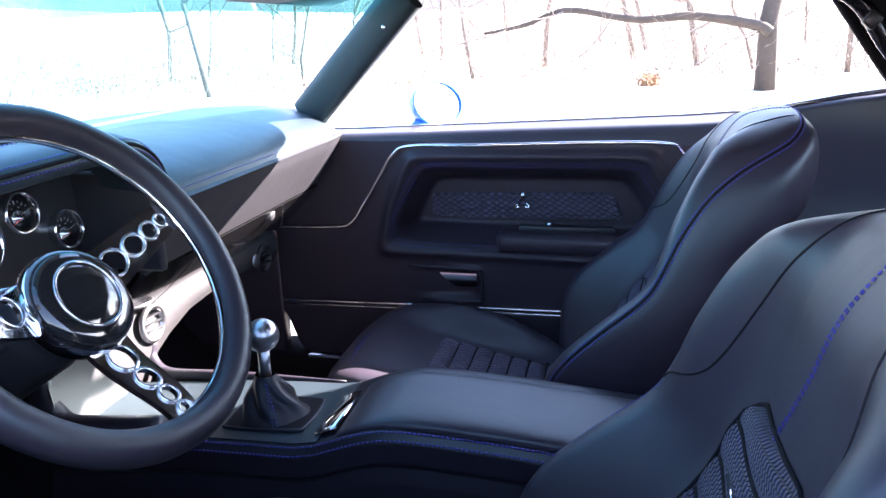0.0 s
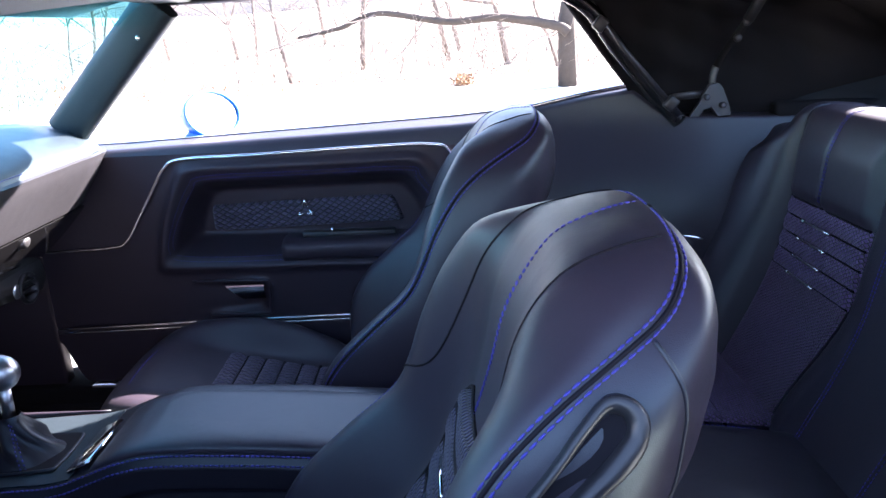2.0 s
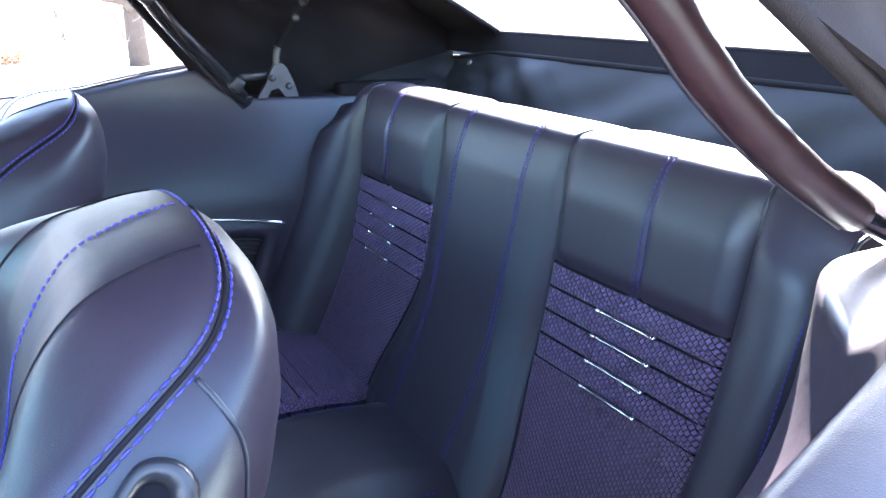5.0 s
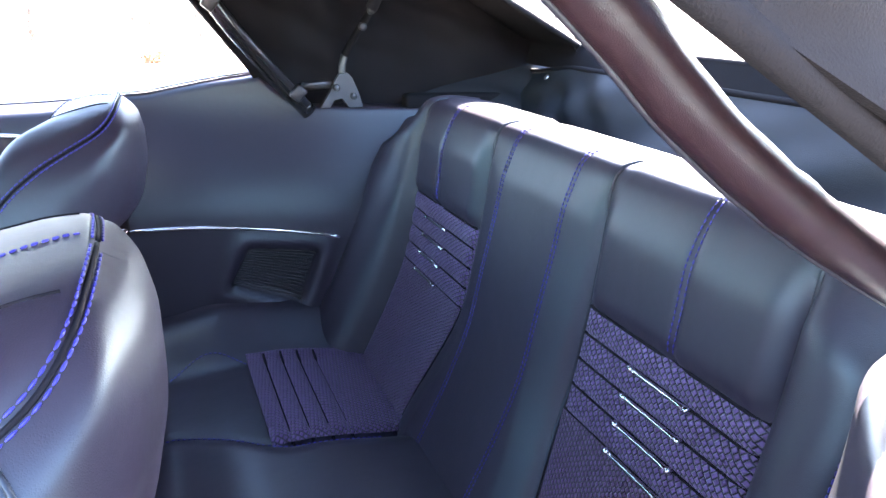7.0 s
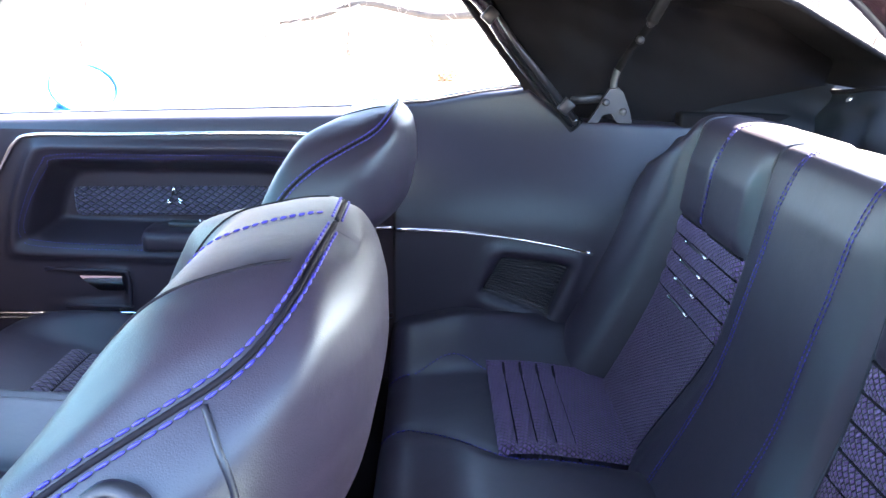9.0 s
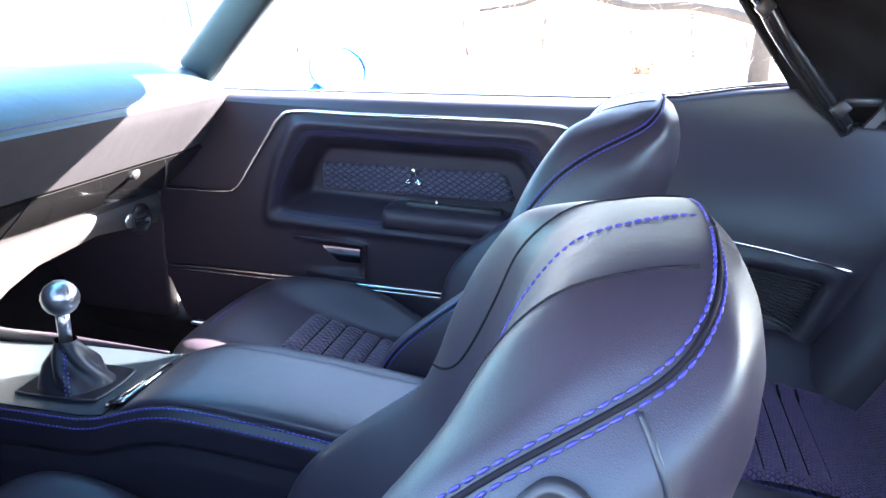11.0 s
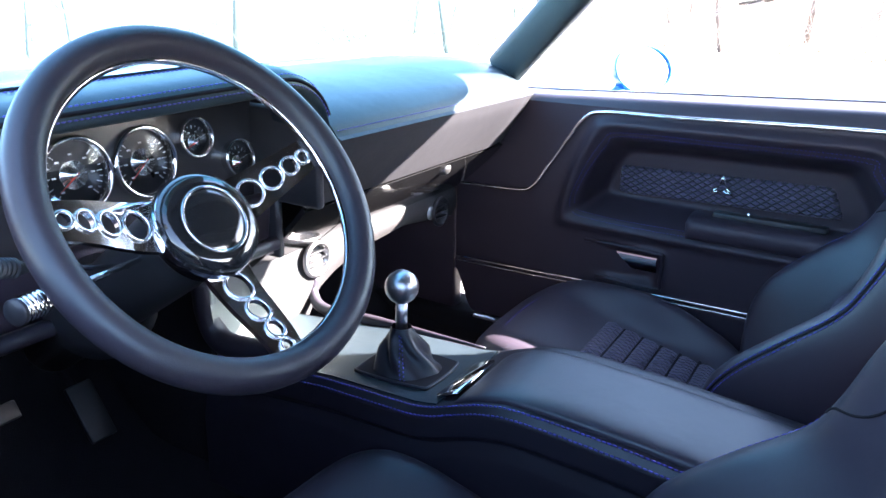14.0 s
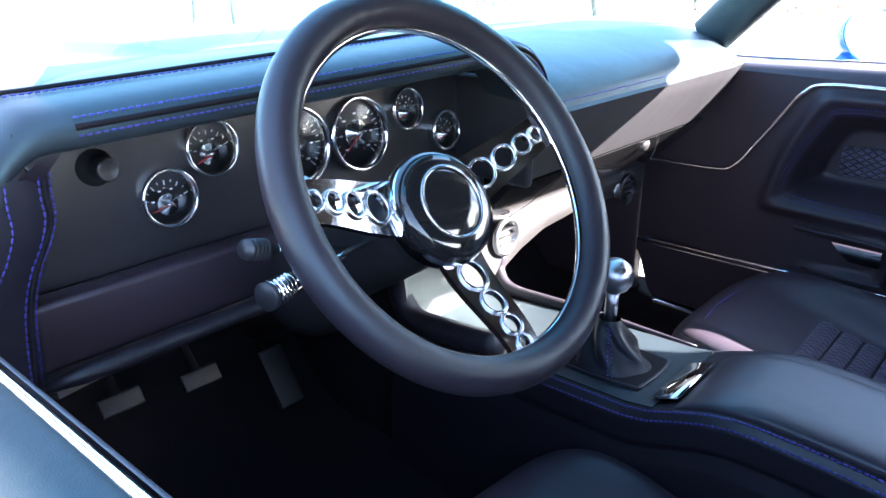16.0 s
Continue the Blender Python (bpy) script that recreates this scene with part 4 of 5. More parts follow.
def brow_at(y, x0, x1, t):
    best = min(range(len(BROW_LINE)), key=lambda i: abs(BROW_LINE[i].x - x0) + (0 if BROW_LINE[i].z > x1 else 1))
    return Vector(brow((y + 0.70) / 0.645, best / (len(BROW_LINE) - 1))) + Vector((0.0, 0, t))


rows = [[brow_at(y, x0, lim, 0.0015) for y in np.linspace(-0.69, -0.058, 80)] for x0, lim in ((-0.226, 0.95), (-0.200, 0.95))]
rows += [[brow_at(y, -0.1412, 0.951, 0.0) + Vector(d) for y in np.linspace(-0.606, -0.058, 80)] for d in ((-0.0035, 0, 0.0075), (0.0022, 0, -0.0055))]
stitches("brow_stitching", rows, dash, 0.0008, 0.0060, 0.0014)
for x0, lim in ((-0.1412, 0.951), (-0.213, 0.95)):
    # Half-sunk near-black tube paints the shaded channel between the stitches.
    part("brow_seam", tube([brow_at(y, x0, lim, 0.0008) for y in np.linspace(-0.69 if x0 < -0.16 else -0.606, -0.058, 80)], 0.0026, 6), SHADE_BLACK, dash)
# padded cheek that turns down beside the gauges
CHEEK = spline([(0, -0.590, 0.956), (0, -0.606, 0.950), (0, -0.619, 0.942), (0, -0.624, 0.929), (0, -0.626, 0.909), (0, -0.626, 0.890), (0, -0.634, 0.869), (0, -0.644, 0.851), (0, -0.655, 0.815), (0, -0.662, 0.745)], 6)


def cheek(u, v, lift=0.0):
    k = v * (len(CHEEK) - 1)
    i = min(int(k), len(CHEEK) - 2)
    p = CHEEK[i].lerp(CHEEK[i + 1], k - i)
    if u < 0.25:
        return Vector((-0.232 + 0.076 * u / 0.25, p.y + 0.004, p.z - 0.004 * (1 - smooth01(v / 0.3))))
    k = (u - 0.25) / 0.75
    high = 1 - smooth01(v / 0.45)
    swell = math.sin(min(1.0, k * 1.7) * math.pi / 2)
    return Vector((-0.156 + 0.020 * swell - 0.03 * high * k + lift, p.y - 0.085 * k, p.z - 0.075 * high * k ** 1.3))


part("brow_side", thicken(sheet(cheek, 28, 54), 0.005), LEATHER_SIDE, dash)
rows = [[cheek(u, v, 0.0025) for v in np.linspace(a, 0.98, 60)] for u, a in ((0.27, 0.04), (0.36, 0.08), (0.60, 0.34))]
stitches("side_stitching", rows, dash, 0.0007, 0.0062, 0.0014)
# Same painted channel shade, down the cheek.
part("side_seam", tube([cheek(0.315, v, 0.0008) for v in np.linspace(0.03, 0.98, 60)], 0.0026, 6), SHADE_BLACK, dash)
end_wall = bmesh.new()
box((-0.26, -0.060, 0.79), (-0.108, -0.044, 0.93), 0.006, 2, end_wall)
box((-0.26, -0.058, 0.70), (-0.19, -0.044, 0.80), 0.006, 2, end_wall)
part("centre_wall", end_wall, DASHFACE, dash)
part("gauge_panel", box((-0.246, -0.635, 0.795), (-0.232, -0.055, 0.945), 0.003), DASHFACE, dash, "satin black gauge panel")
part("lower_panel", box((-0.23, -0.645, 0.730), (-0.205, -0.055, 0.800), 0.006, turn=Matrix.Rotation(0.12, 3, "Y").to_4x4()), LEATHER_DOOR, dash)
part("lower_roll", tube([(-0.196, y, 0.725) for y in np.linspace(-0.65, -0.058, 20)], [0.004, 0.009] + [0.010] * 18, 12), LEATHER_SIDE, dash)
part("valance", thicken(sheet(lambda u, v: (-0.20 - 0.14 * v - 0.03 * math.sin(u * math.pi), -0.64 + 0.58 * u, 0.715 - 0.06 * v + 0.02 * math.sin(u * math.pi) * v), 20, 6), 0.006), DASHFACE, dash)


def gauge(y, z, r, needle, big=False):
    """A round dial in its chrome bezel, with ticks, hub and needle under a glass."""
    c = Vector((-0.232, y, z))
    n = Vector((1, 0, 0.12)).normalized()
    right, up = Vector((0, 1, 0)), Vector((-0.12, 0, 1)).normalized()
    g = part("gauge", spin([(0, 0.001), (r * 0.93, 0.001), (r * 0.93, 0.004)], c, n, 40), FACE, dash, "black dial")
    part("bezel", spin([(r * 1.06, 0), (r * 1.06, 0.010), (r * 1.02, 0.014), (r * 0.94, 0.013), (r * 0.90, 0.006), (r * 0.90, 0.002)], c, n, 48), CHROME, g, "chrome bezel")
    ticks = bmesh.new()
    face_c, low, span, reach = (c, 225, 270, 1.0) if big else (c - up * r * 0.26, 160, 140, 1.04)
    count = 25 if big else 9
    for k in range(count):
        a = radians(low - span * k / (count - 1))
        d = right * math.cos(a) + up * math.sin(a)
        long = k % 2 == 0
        tube([face_c + n * 0.0025 + d * r * reach * (0.68 if long else 0.76), face_c + n * 0.0025 + d * r * reach * 0.84], 0.0007 if big else 0.0006, 4, bm=ticks)
    part("ticks", ticks, WHITE_INK, g)
    marks = bmesh.new()
    for k in range(7 if big else 4):
        a = radians(low - span * k / (6 if big else 3))
        d = right * math.cos(a) + up * math.sin(a)
        p = face_c + n * 0.0025 + d * r * 0.56
        tube([p - right * r * 0.05, p + right * r * 0.05], r * 0.03, 4, bm=marks)
    part("numerals", marks, WHITE_INK, g)
    part("hub_cap", spin([(r * 0.40, 0.002), (r * 0.385, 0.0035), (r * 0.14, 0.0055), (r * 0.12, 0.009), (0, 0.0095)], face_c, n, 32), POLISHED, g, "brushed metal dial centre")
    a = radians(needle)
    d = right * math.cos(a) + up * math.sin(a)
    part("needle", tube([face_c + n * 0.0085 - d * r * 0.1, face_c + n * 0.0085 + d * r * 0.68], [0.0011, 0.0004], 5), RED_INK, g)
    lens = part("lens", spin([(r * 0.91, 0.012), (r * 0.6, 0.0145), (0, 0.0155)], c, n, 32), LENS, g)
    lens.visible_shadow = False


gauge(-0.497, 0.857, 0.028, 190)
gauge(-0.446, 0.898, 0.028, 200)
gauge(-0.340, 0.879, 0.043, 215, True)
gauge(-0.247, 0.878, 0.043, 220, True)
gauge(-0.166, 0.897, 0.0255, 200)
gauge(-0.092, 0.857, 0.0255, 190)
part("lamp_knob", spin([(0.017, 0), (0.017, 0.003), (0.010, 0.005), (0.009, 0.018), (0.0105, 0.020), (0.0105, 0.029), (0.0095, 0.031), (0.008, 0.030), (0, 0.029)], (-0.232, -0.560, 0.900), (1, 0, 0.1), 24), PLASTIC, dash, "black headlamp knob")
part("side_vent", spin([(0.014, 0), (0.014, 0.006), (0.010, 0.006), (0.008, 0.001), (0, 0.001)], (-0.228, -0.632, 0.828), (1, 0, 0), 24), PLASTIC, dash)

# lower panel with the round air vents, curving down into the console
stack = thing("air_panel", (-0.29, 0.2, 0.5), "smooth black lower dash panel with round air vents", "dash panel")


def band(u, v):
    y = -0.13 + 0.73 * u
    top = 0.672 + 0.004 * u
    low = lerp_rows([(-0.13, 0.45), (0.05, 0.46), (0.09, 0.52), (0.125, 0.572), (0.17, 0.592), (0.24, 0.612), (0.4, 0.622), (0.6, 0.596)], y)[0]
    x = -0.275 + 0.012 * math.sin(v * math.pi)
    return (x, y, top + (low - top) * v)


# Lightened leather carries part of the sunlight on this panel.
part("panel", thicken(sheet(band, 90, 14), 0.012), LEATHER_SUNLIT, stack)
for y, z, lab in ((0.105, 0.638, "round air vent"), (0.523, 0.626, "round air vent")):
    # Left vent in pale steel: its sunlit look is put into the material.
    v = part("air_vent", spin([(0.034, 0), (0.034, 0.005), (0.030, 0.008), (0.026, 0.006), (0.025, -0.012), (0, -0.012)], (-0.262, y, z), (1, 0, 0), 36), KNOB if y < 0.3 else PLASTIC, stack, lab)
    fins = bmesh.new()
    for k in (-1, 0, 1):
        box((-0.266, y - 0.024, z - 0.001 + k * 0.013), (-0.256, y + 0.024, z + 0.001 + k * 0.013), 0.0006, 1, fins)
    part("vent_fins", fins, PLASTIC, v)
part("label_plate", spin([(0, 0.002), (0.014, 0.002), (0.015, 0)], (-0.262, 0.487, 0.630), (1, 0, 0), 24), SATIN, stack)

# Unseen filler, added to stop sun passing under the panel.
tunnel_wall = bmesh.new()
box((-0.93, -0.125, 0.28), (-0.272, 0.085, 0.66), 0.02, 3, tunnel_wall)
part("sun_filler", tunnel_wall, CARPET, stack, "unseen carpeted filler behind the panel that keeps sun off the foot wells")

# ---- centre console ----
console = thing("centre_console", (0.15, 0, 0.30), "black leather centre console with padded lid and blue stitching", "console")


def deck_z(x):
    return lerp_rows([(-0.30, 0.548), (-0.20, 0.560), (-0.05, 0.577), (0.095, 0.582), (0.125, 0.588), (0.155, 0.600), (0.19, 0.613), (0.22, 0.620), (0.25, 0.622), (0.30, 0.621), (0.38, 0.617), (0.75, 0.585)], x)[0]


def con_body(u, v):
    """Cross-section from the left floor over the top to the right floor, along x."""
    x = -0.29 + 0.98 * u
    z = deck_z(x) - 0.006
    prof = [(-0.145, 0.30), (-0.142, 0.44), (-0.135, z - 0.07), (-0.128, z - 0.048), (-0.134, z - 0.040), (-0.132, z - 0.012), (-0.124, z - 0.001), (-0.118, z),
            (-0.03, z), (0.062, z), (0.070, z - 0.002), (0.076, z - 0.012), (0.078, z - 0.04), (0.072, z - 0.05), (0.080, z - 0.075), (0.09, 0.30)]
    k = v * (len(prof) - 1)
    i = min(int(k), len(prof) - 2)
    f = k - i
    y, zz = (prof[i][0] + (prof[i + 1][0] - prof[i][0]) * f, prof[i][1] + (prof[i + 1][1] - prof[i][1]) * f)
    return (x, y, zz)


part("body", sheet(con_body, 90, 120), LEATHER_SIDE, console)


part("deck_top", thicken(sheet(lambda u, v: (-0.285 + 0.41 * u, -0.117 + 0.177 * v, deck_z(-0.285 + 0.41 * u) - 0.0035), 24, 6), 0.002), LEATHER_DASH, console, "smooth dark deck round the gear lever")


def lid(u, v):
    x = 0.150 + 0.52 * u
    a = v * math.pi
    front = smooth01(u / 0.10)
    h = 0.004 + 0.010 * math.sqrt(max(0, 1 - (1 - min(1, u / 0.09)) ** 2))
    c = math.cos(a)
    y = -0.034 - (0.082 if c > 0 else 0.072) * abs(c) ** 0.42 * (1 if c > 0 else -1)
    return (x, y, deck_z(x) - 0.008 + h * math.sin(a) ** 0.5)


part("lid", sheet(lid, 60, 30), LEATHER, console, "padded black leather lid")
plate = bmesh.new()
box((0.114, -0.102, 0.589), (0.150, 0.006, 0.594), 0.002, 1, plate, Matrix.Rotation(-0.42, 3, "Y").to_4x4())
part("chrome_plate", plate, CHROME, console, "bright chrome strip")
rows = [[(x, yy, deck_z(x) - 0.008 + dz) for x in np.linspace(-0.27, 0.67, 110)] for yy, dz in ((-0.1275, 0.004), (-0.1335, -0.006), (0.066, -0.002), (0.071, -0.010))]
stitches("stitching", rows, console, 0.0011, 0.0062, 0.0014)
rim = spline([(-0.285, -0.125, 0.66), (-0.285, -0.122, 0.60), (-0.26, -0.122, 0.563), (-0.20, -0.122, 0.563), (-0.10, -0.122, 0.573)], 8)
part("left_rim", tube([p + Vector((0, 0, 0.010)) for p in rim], 0.019, 12), LEATHER, console)
rim = spline([(-0.27, 0.108, 0.60), (-0.265, 0.098, 0.575), (-0.23, 0.082, 0.560), (-0.15, 0.072, 0.566), (-0.05, 0.068, 0.574), (0.10, 0.066, 0.580)], 8)
part("right_rim", tube(rim, [0.010 * min(1, (len(rim) - 1 - i) / 14 + 0.12) for i in range(len(rim))], 10), LEATHER, console)
frame_pts = spline([(-0.028, -0.076, 0.5755), (-0.028, -0.016, 0.5755), (-0.015, 0.001, 0.576), (0.075, 0.003, 0.580), (0.092, -0.010, 0.580), (0.092, -0.074, 0.580), (0.078, -0.089, 0.580), (-0.015, -0.091, 0.576)], 6, True)
part("shifter_frame", tube(frame_pts, 0.0026, 8, True), LEATHER_SIDE, console)
well_floor = bmesh.new()
well_floor.faces.new([well_floor.verts.new(p + Vector((0, 0, 0.002))) for p in frame_pts])
# Flat near-black sheet paints the shade of a sunken well.
part("shifter_well_shade", thicken(well_floor, 0.001), SHADE_BLACK, console, "flat near-black sheet standing in for the shaded well round the gear lever")

shifter = thing("gear_shifter", (0.02, -0.03, 0.58), "polished ball gear knob on a steel rod in a leather boot", "gear shifter")
base_c, top_c = Vector((0.034, -0.045, 0.576)), Vector((0.022, -0.045, 0.640))


def boot(u, v):
    a = u * 2 * math.pi
    k = v
    c = base_c.lerp(top_c, k)
    sq = 1 / max(abs(math.cos(a)), abs(math.sin(a))) ** (1 - k) if k < 1 else 1
    r = 0.013 + 0.031 * (1 - k) ** 1.1 * (0.8 + 0.2 * sq)
    r += 0.0055 * math.sin(a * 5 + 6 * k) * (1 - abs(2 * k - 0.9)) * (1 if k < 0.95 else 0)
    return (c.x + r * 1.15 * math.cos(a), c.y + r * math.sin(a), c.z + 0.003 * math.sin(a * 3 + 9 * k) * (1 - k))


part("boot", sheet(boot, 64, 24, wrap_u=True), LEATHER_SIDE, shifter, "creased black leather boot")
rows = [[Vector(boot(u, v)) + Vector((0.0, -0.001, 0.0005)) for v in np.linspace(0.05, 0.97, 30)] for u in (0.80, 0.82)]
stitches("boot_stitching", rows, shifter, 0.0009, 0.006)
part("rod", tube([(0.023, -0.046, 0.63), (0.025, -0.048, 0.685)], [0.0085, 0.0085], 16), KNOB, shifter)
part("knob", spin([(0, -0.024), (0.010, -0.0218), (0.018, -0.0158), (0.0226, -0.008), (0.024, 0), (0.0226, 0.008), (0.018, 0.0158), (0.010, 0.0218), (0, 0.024)], (0.0255, -0.0485, 0.701), (0.02, -0.02, 1), 32), KNOB, shifter, "brushed steel ball knob")

# ---- steering wheel ----
WC, WN = Vector((0.030, -0.362, 0.884)), Vector((0.822, -0.03, 0.569)).normalized()
WR = Vector((0, 1, 0)) - WN * WN.y
WR.normalize()
WU = WN.cross(WR)
wheel = thing("steering_wheel", tuple(WC - WN * 0.06), "three-spoke chrome steering wheel with a black leather rim", "steering wheel")


def on_wheel(r, deg, h=0.0):
    a = radians(deg)
    return WC + WR * (r * math.cos(a)) + WU * (r * math.sin(a)) + WN * h


part("rim", tube([on_wheel(0.1715, k * 360 / 96) + WU * 0.010 + WR * 0.006 for k in range(96)], 0.0165, 16, True), LEATHER_RIM, wheel, "black leather rim")
part("inner_ring", tube([on_wheel(0.1565, k * 360 / 96, -0.004) + WU * 0.008 + WR * 0.005 for k in range(96)], 0.0042, 8, True), CHROME, wheel, "chrome inner ring")
DISH = -0.026
HC = WC - WN * 0.012 - WU * 0.003
for deg in (13, 167, 270):
    a = radians(deg)
    along = WR * math.cos(a) + WU * math.sin(a)
    across = WN.cross(along)
    bm = bmesh.new()

    def loop(pts):
        vs = [bm.verts.new(p) for p in pts]
        return [bm.edges.new((vs[i], vs[(i + 1) % len(vs)])) for i in range(len(vs))]

    def lift(r):
        return DISH * (1 - smooth01((r - 0.05) / 0.10)) - 0.004

    def at(r, w):
        return WC + along * r + across * w + WN * lift(r)

    out = [at(r, 0.026 - 0.085 * (r - 0.045) + 0.05 * max(0, r - 0.14)) for r in np.linspace(0.045, 0.157, 14)]
    out += [at(r, -(0.026 - 0.085 * (r - 0.045) + 0.05 * max(0, r - 0.14))) for r in np.linspace(0.157, 0.045, 14)]
    edges = loop(out)
    holes = ((0.070, 0.0140), (0.0985, 0.0115), (0.1225, 0.0095), (0.1425, 0.0075))
    rings = []
    for r0, hr in holes:
        ring = [at(r0 + hr * math.cos(q), hr * math.sin(q)) for q in np.linspace(0, 2 * math.pi, 20, endpoint=False)]
        edges += loop(ring)
        rings.append(tube([p + WN * 0.001 for p in ring], 0.0019, 6, True))
    bmesh.ops.triangle_fill(bm, edges=edges, use_beauty=True)
    thicken(bm, 0.006)
    sp = part("spoke", bm, POLISHED, wheel, "drilled chrome spoke", smooth=False)
    for ring in rings:
        part("hole_ring", ring, CHROME, sp)
part("hub", spin([(0.050, -0.035), (0.054, -0.028), (0.055, -0.016), (0.052, -0.008), (0.047, -0.005)], HC, WN, 48), CHROME, wheel, "chrome hub")
part("horn_pad", spin([(0.0535, -0.011), (0.051, -0.0035), (0.044, 0.001), (0.034, 0.002)], HC, WN, 48), GLOSS, wheel, "gloss black horn pad")
part("horn_ring", tube([on_wheel(0.0335, k * 7.5, -0.010) - WU * 0.003 for k in range(48)], 0.0018, 8, True), CHROME, wheel)
part("horn_button", spin([(0.033, 0.001), (0.028, 0.003), (0.015, 0.005), (0, 0.0055)], HC, WN, 48), GLOSS, wheel)

column = thing("steering_column", tuple(WC - WN * 0.3), "black steering column with chrome stalks", "steering column")
part("shroud", tube([WC - WN * 0.035, WC - WN * 0.06, WC - WN * 0.09, WC - WN * 0.30, WC - WN * 0.42], [0.030, 0.044, 0.046, 0.040, 0.036], 24), PLASTIC, column)
root = WC - WN * 0.085 + WR * -0.04
tip = Vector((0.002, -0.545, 0.842))
part("stalk", tube([root, root.lerp(tip, 0.8)], 0.0035, 8), CHROME, column, "thin chrome stalk")
ax = (tip - root).normalized()
part("stalk_knob", spin([(0.004, -0.012), (0.005, -0.008), (0.0105, 0.022)] + [q for k in range(5) for q in ((0.0115, 0.023 + 0.0046 * k), (0.0115, 0.0258 + 0.0046 * k), (0.0100, 0.0263 + 0.0046 * k), (0.0100, 0.0272 + 0.0046 * k))], root.lerp(tip, 0.72), ax, 32), CHROME, column, "ridged chrome knob")
part("knob_end", spin([(0.0114, 0.0440), (0.0114, 0.0470), (0.0104, 0.0482), (0, 0.0485)], root.lerp(tip, 0.72), ax, 32), PLASTIC, column, "black knob end")
t2 = Vector((-0.02, -0.535, 0.87))
r2 = WC - WN * 0.11 + WR * -0.04
part("tilt_knob", spin([(0.0035, -0.02), (0.007, -0.004)] + [q for k in range(4) for q in ((0.0085, -0.003 + 0.0045 * k), (0.0085, -0.0003 + 0.0045 * k), (0.0073, 0.0002 + 0.0045 * k), (0.0073, 0.0012 + 0.0045 * k))] + [(0.0084, 0.0155), (0.0078, 0.018), (0, 0.0182)], t2, (t2 - r2).normalized(), 28), PLASTIC, column)
part("tilt_stalk", tube([r2, t2], 0.003, 8), CHROME, column)
part("column_boot", spin([(0.05, 0), (0.062, 0.02), (0.060, 0.05), (0.04, 0.09)], WC - WN * 0.30, WN, 24), PLASTIC, column)

# ---- pedals ----
for nm, y, z, w, h in (("clutch_pedal", -0.482, 0.508, 0.060, 0.026), ("brake_pedal", -0.362, 0.492, 0.060, 0.028), ("throttle_pedal", -0.222, 0.43, 0.045, 0.10)):
    p = thing(nm, (-0.50, y, z), "dark steel pedal with a ribbed pad hanging in the foot well", "pedal")
    tilt = Matrix.Rotation(radians(-35), 3, "Y").to_4x4()
    part("pad", box((-0.474, y - w / 2, z - h / 2), (-0.464, y + w / 2, z + h / 2), 0.003, 2, turn=tilt), RUBBER, p)
    # Arms coloured near-black to paint in the foot well's shade.
    part("arm", tube([(-0.474, y, z), (-0.53, y, z + 0.06), (-0.56, y, z + 0.2)], 0.007, 8), SHADE_BLACK, p)

# ---- windscreen frame, screen and visors ----
screen = thing("windscreen_frame", (-0.2, 0, 0.94), "black trimmed windscreen frame with tinted glass", "windscreen")
for s in (1, -1):
    def post(u, v):
        a = v * 2 * math.pi
        lo, hi = Vector((-0.172, s * (0.628 if s > 0 else 0.755), 0.93)), Vector((0.085, s * (0.555 if s > 0 else 0.79), 1.175))
        c = lo.lerp(hi, u)
        w = 0.040
        ca, sa = math.cos(a), math.sin(a)
        d = (hi - lo).normalized()
        e1 = Vector((0.65, 0.0, -0.68))
        e1 = (e1 - d * e1.dot(d)).normalized()
        e2 = d.cross(e1)
        return c + e1 * w * abs(ca) ** 0.6 * (1 if ca > 0 else -1) + e2 * 0.022 * abs(sa) ** 0.6 * (1 if sa > 0 else -1)

    part("pillar", sheet(post, 14, 20, wrap_v=True), PAINT_PILLAR, screen, "black vinyl pillar trim")
    part("pillar_screw", spin([(0.006, 0), (0.006, 0.003), (0.003, 0.005), (0, 0.005)], (0.036, s * 0.553, 1.112), (0.25, -s, 0.1), 12), CHROME, screen)
part("header", box((0.055, -0.57, 1.172), (0.155, 0.57, 1.212), 0.015, 3), PAINT_PILLAR, screen)


def screen_pt(u, v, off=0.0):
    y = -0.60 + 1.2 * u
    lo = Vector((-0.70 + 0.42 * (y / 0.6) ** 2, y * 1.02, 0.935))
    hi = Vector((0.02 + 0.06 * (y / 0.6) ** 2, y * 0.93, 1.185))
    return lo.lerp(hi, v)


glass = part("glass", sheet(lambda u, v: screen_pt(u, v * 0.80), 20, 10), GLASS, screen)
tint = part("tint_band", sheet(lambda u, v: screen_pt(u, 0.8 + 0.2 * v), 20, 4), TINT, screen, "blue-green tinted band")
for s in (1, -1):
    v = thing("sun_visor", (0.0, s * 0.3, 1.15), "grey cloth sun visor folded up under the header", "sun visor", "sun visors")
    part("visor_pad", box((-0.07, s * 0.30 - 0.20, 1.166), (0.075, s * 0.30 + 0.20, 1.186), 0.010, 3, turn=Matrix.Rotation(radians(-14), 3, "Y").to_4x4()), VISOR, v)

# ---- convertible top ----
top = thing("convertible_top", (0.9, 0, 0.95), "raised black canvas convertible top with a clear rear window", "convertible top")


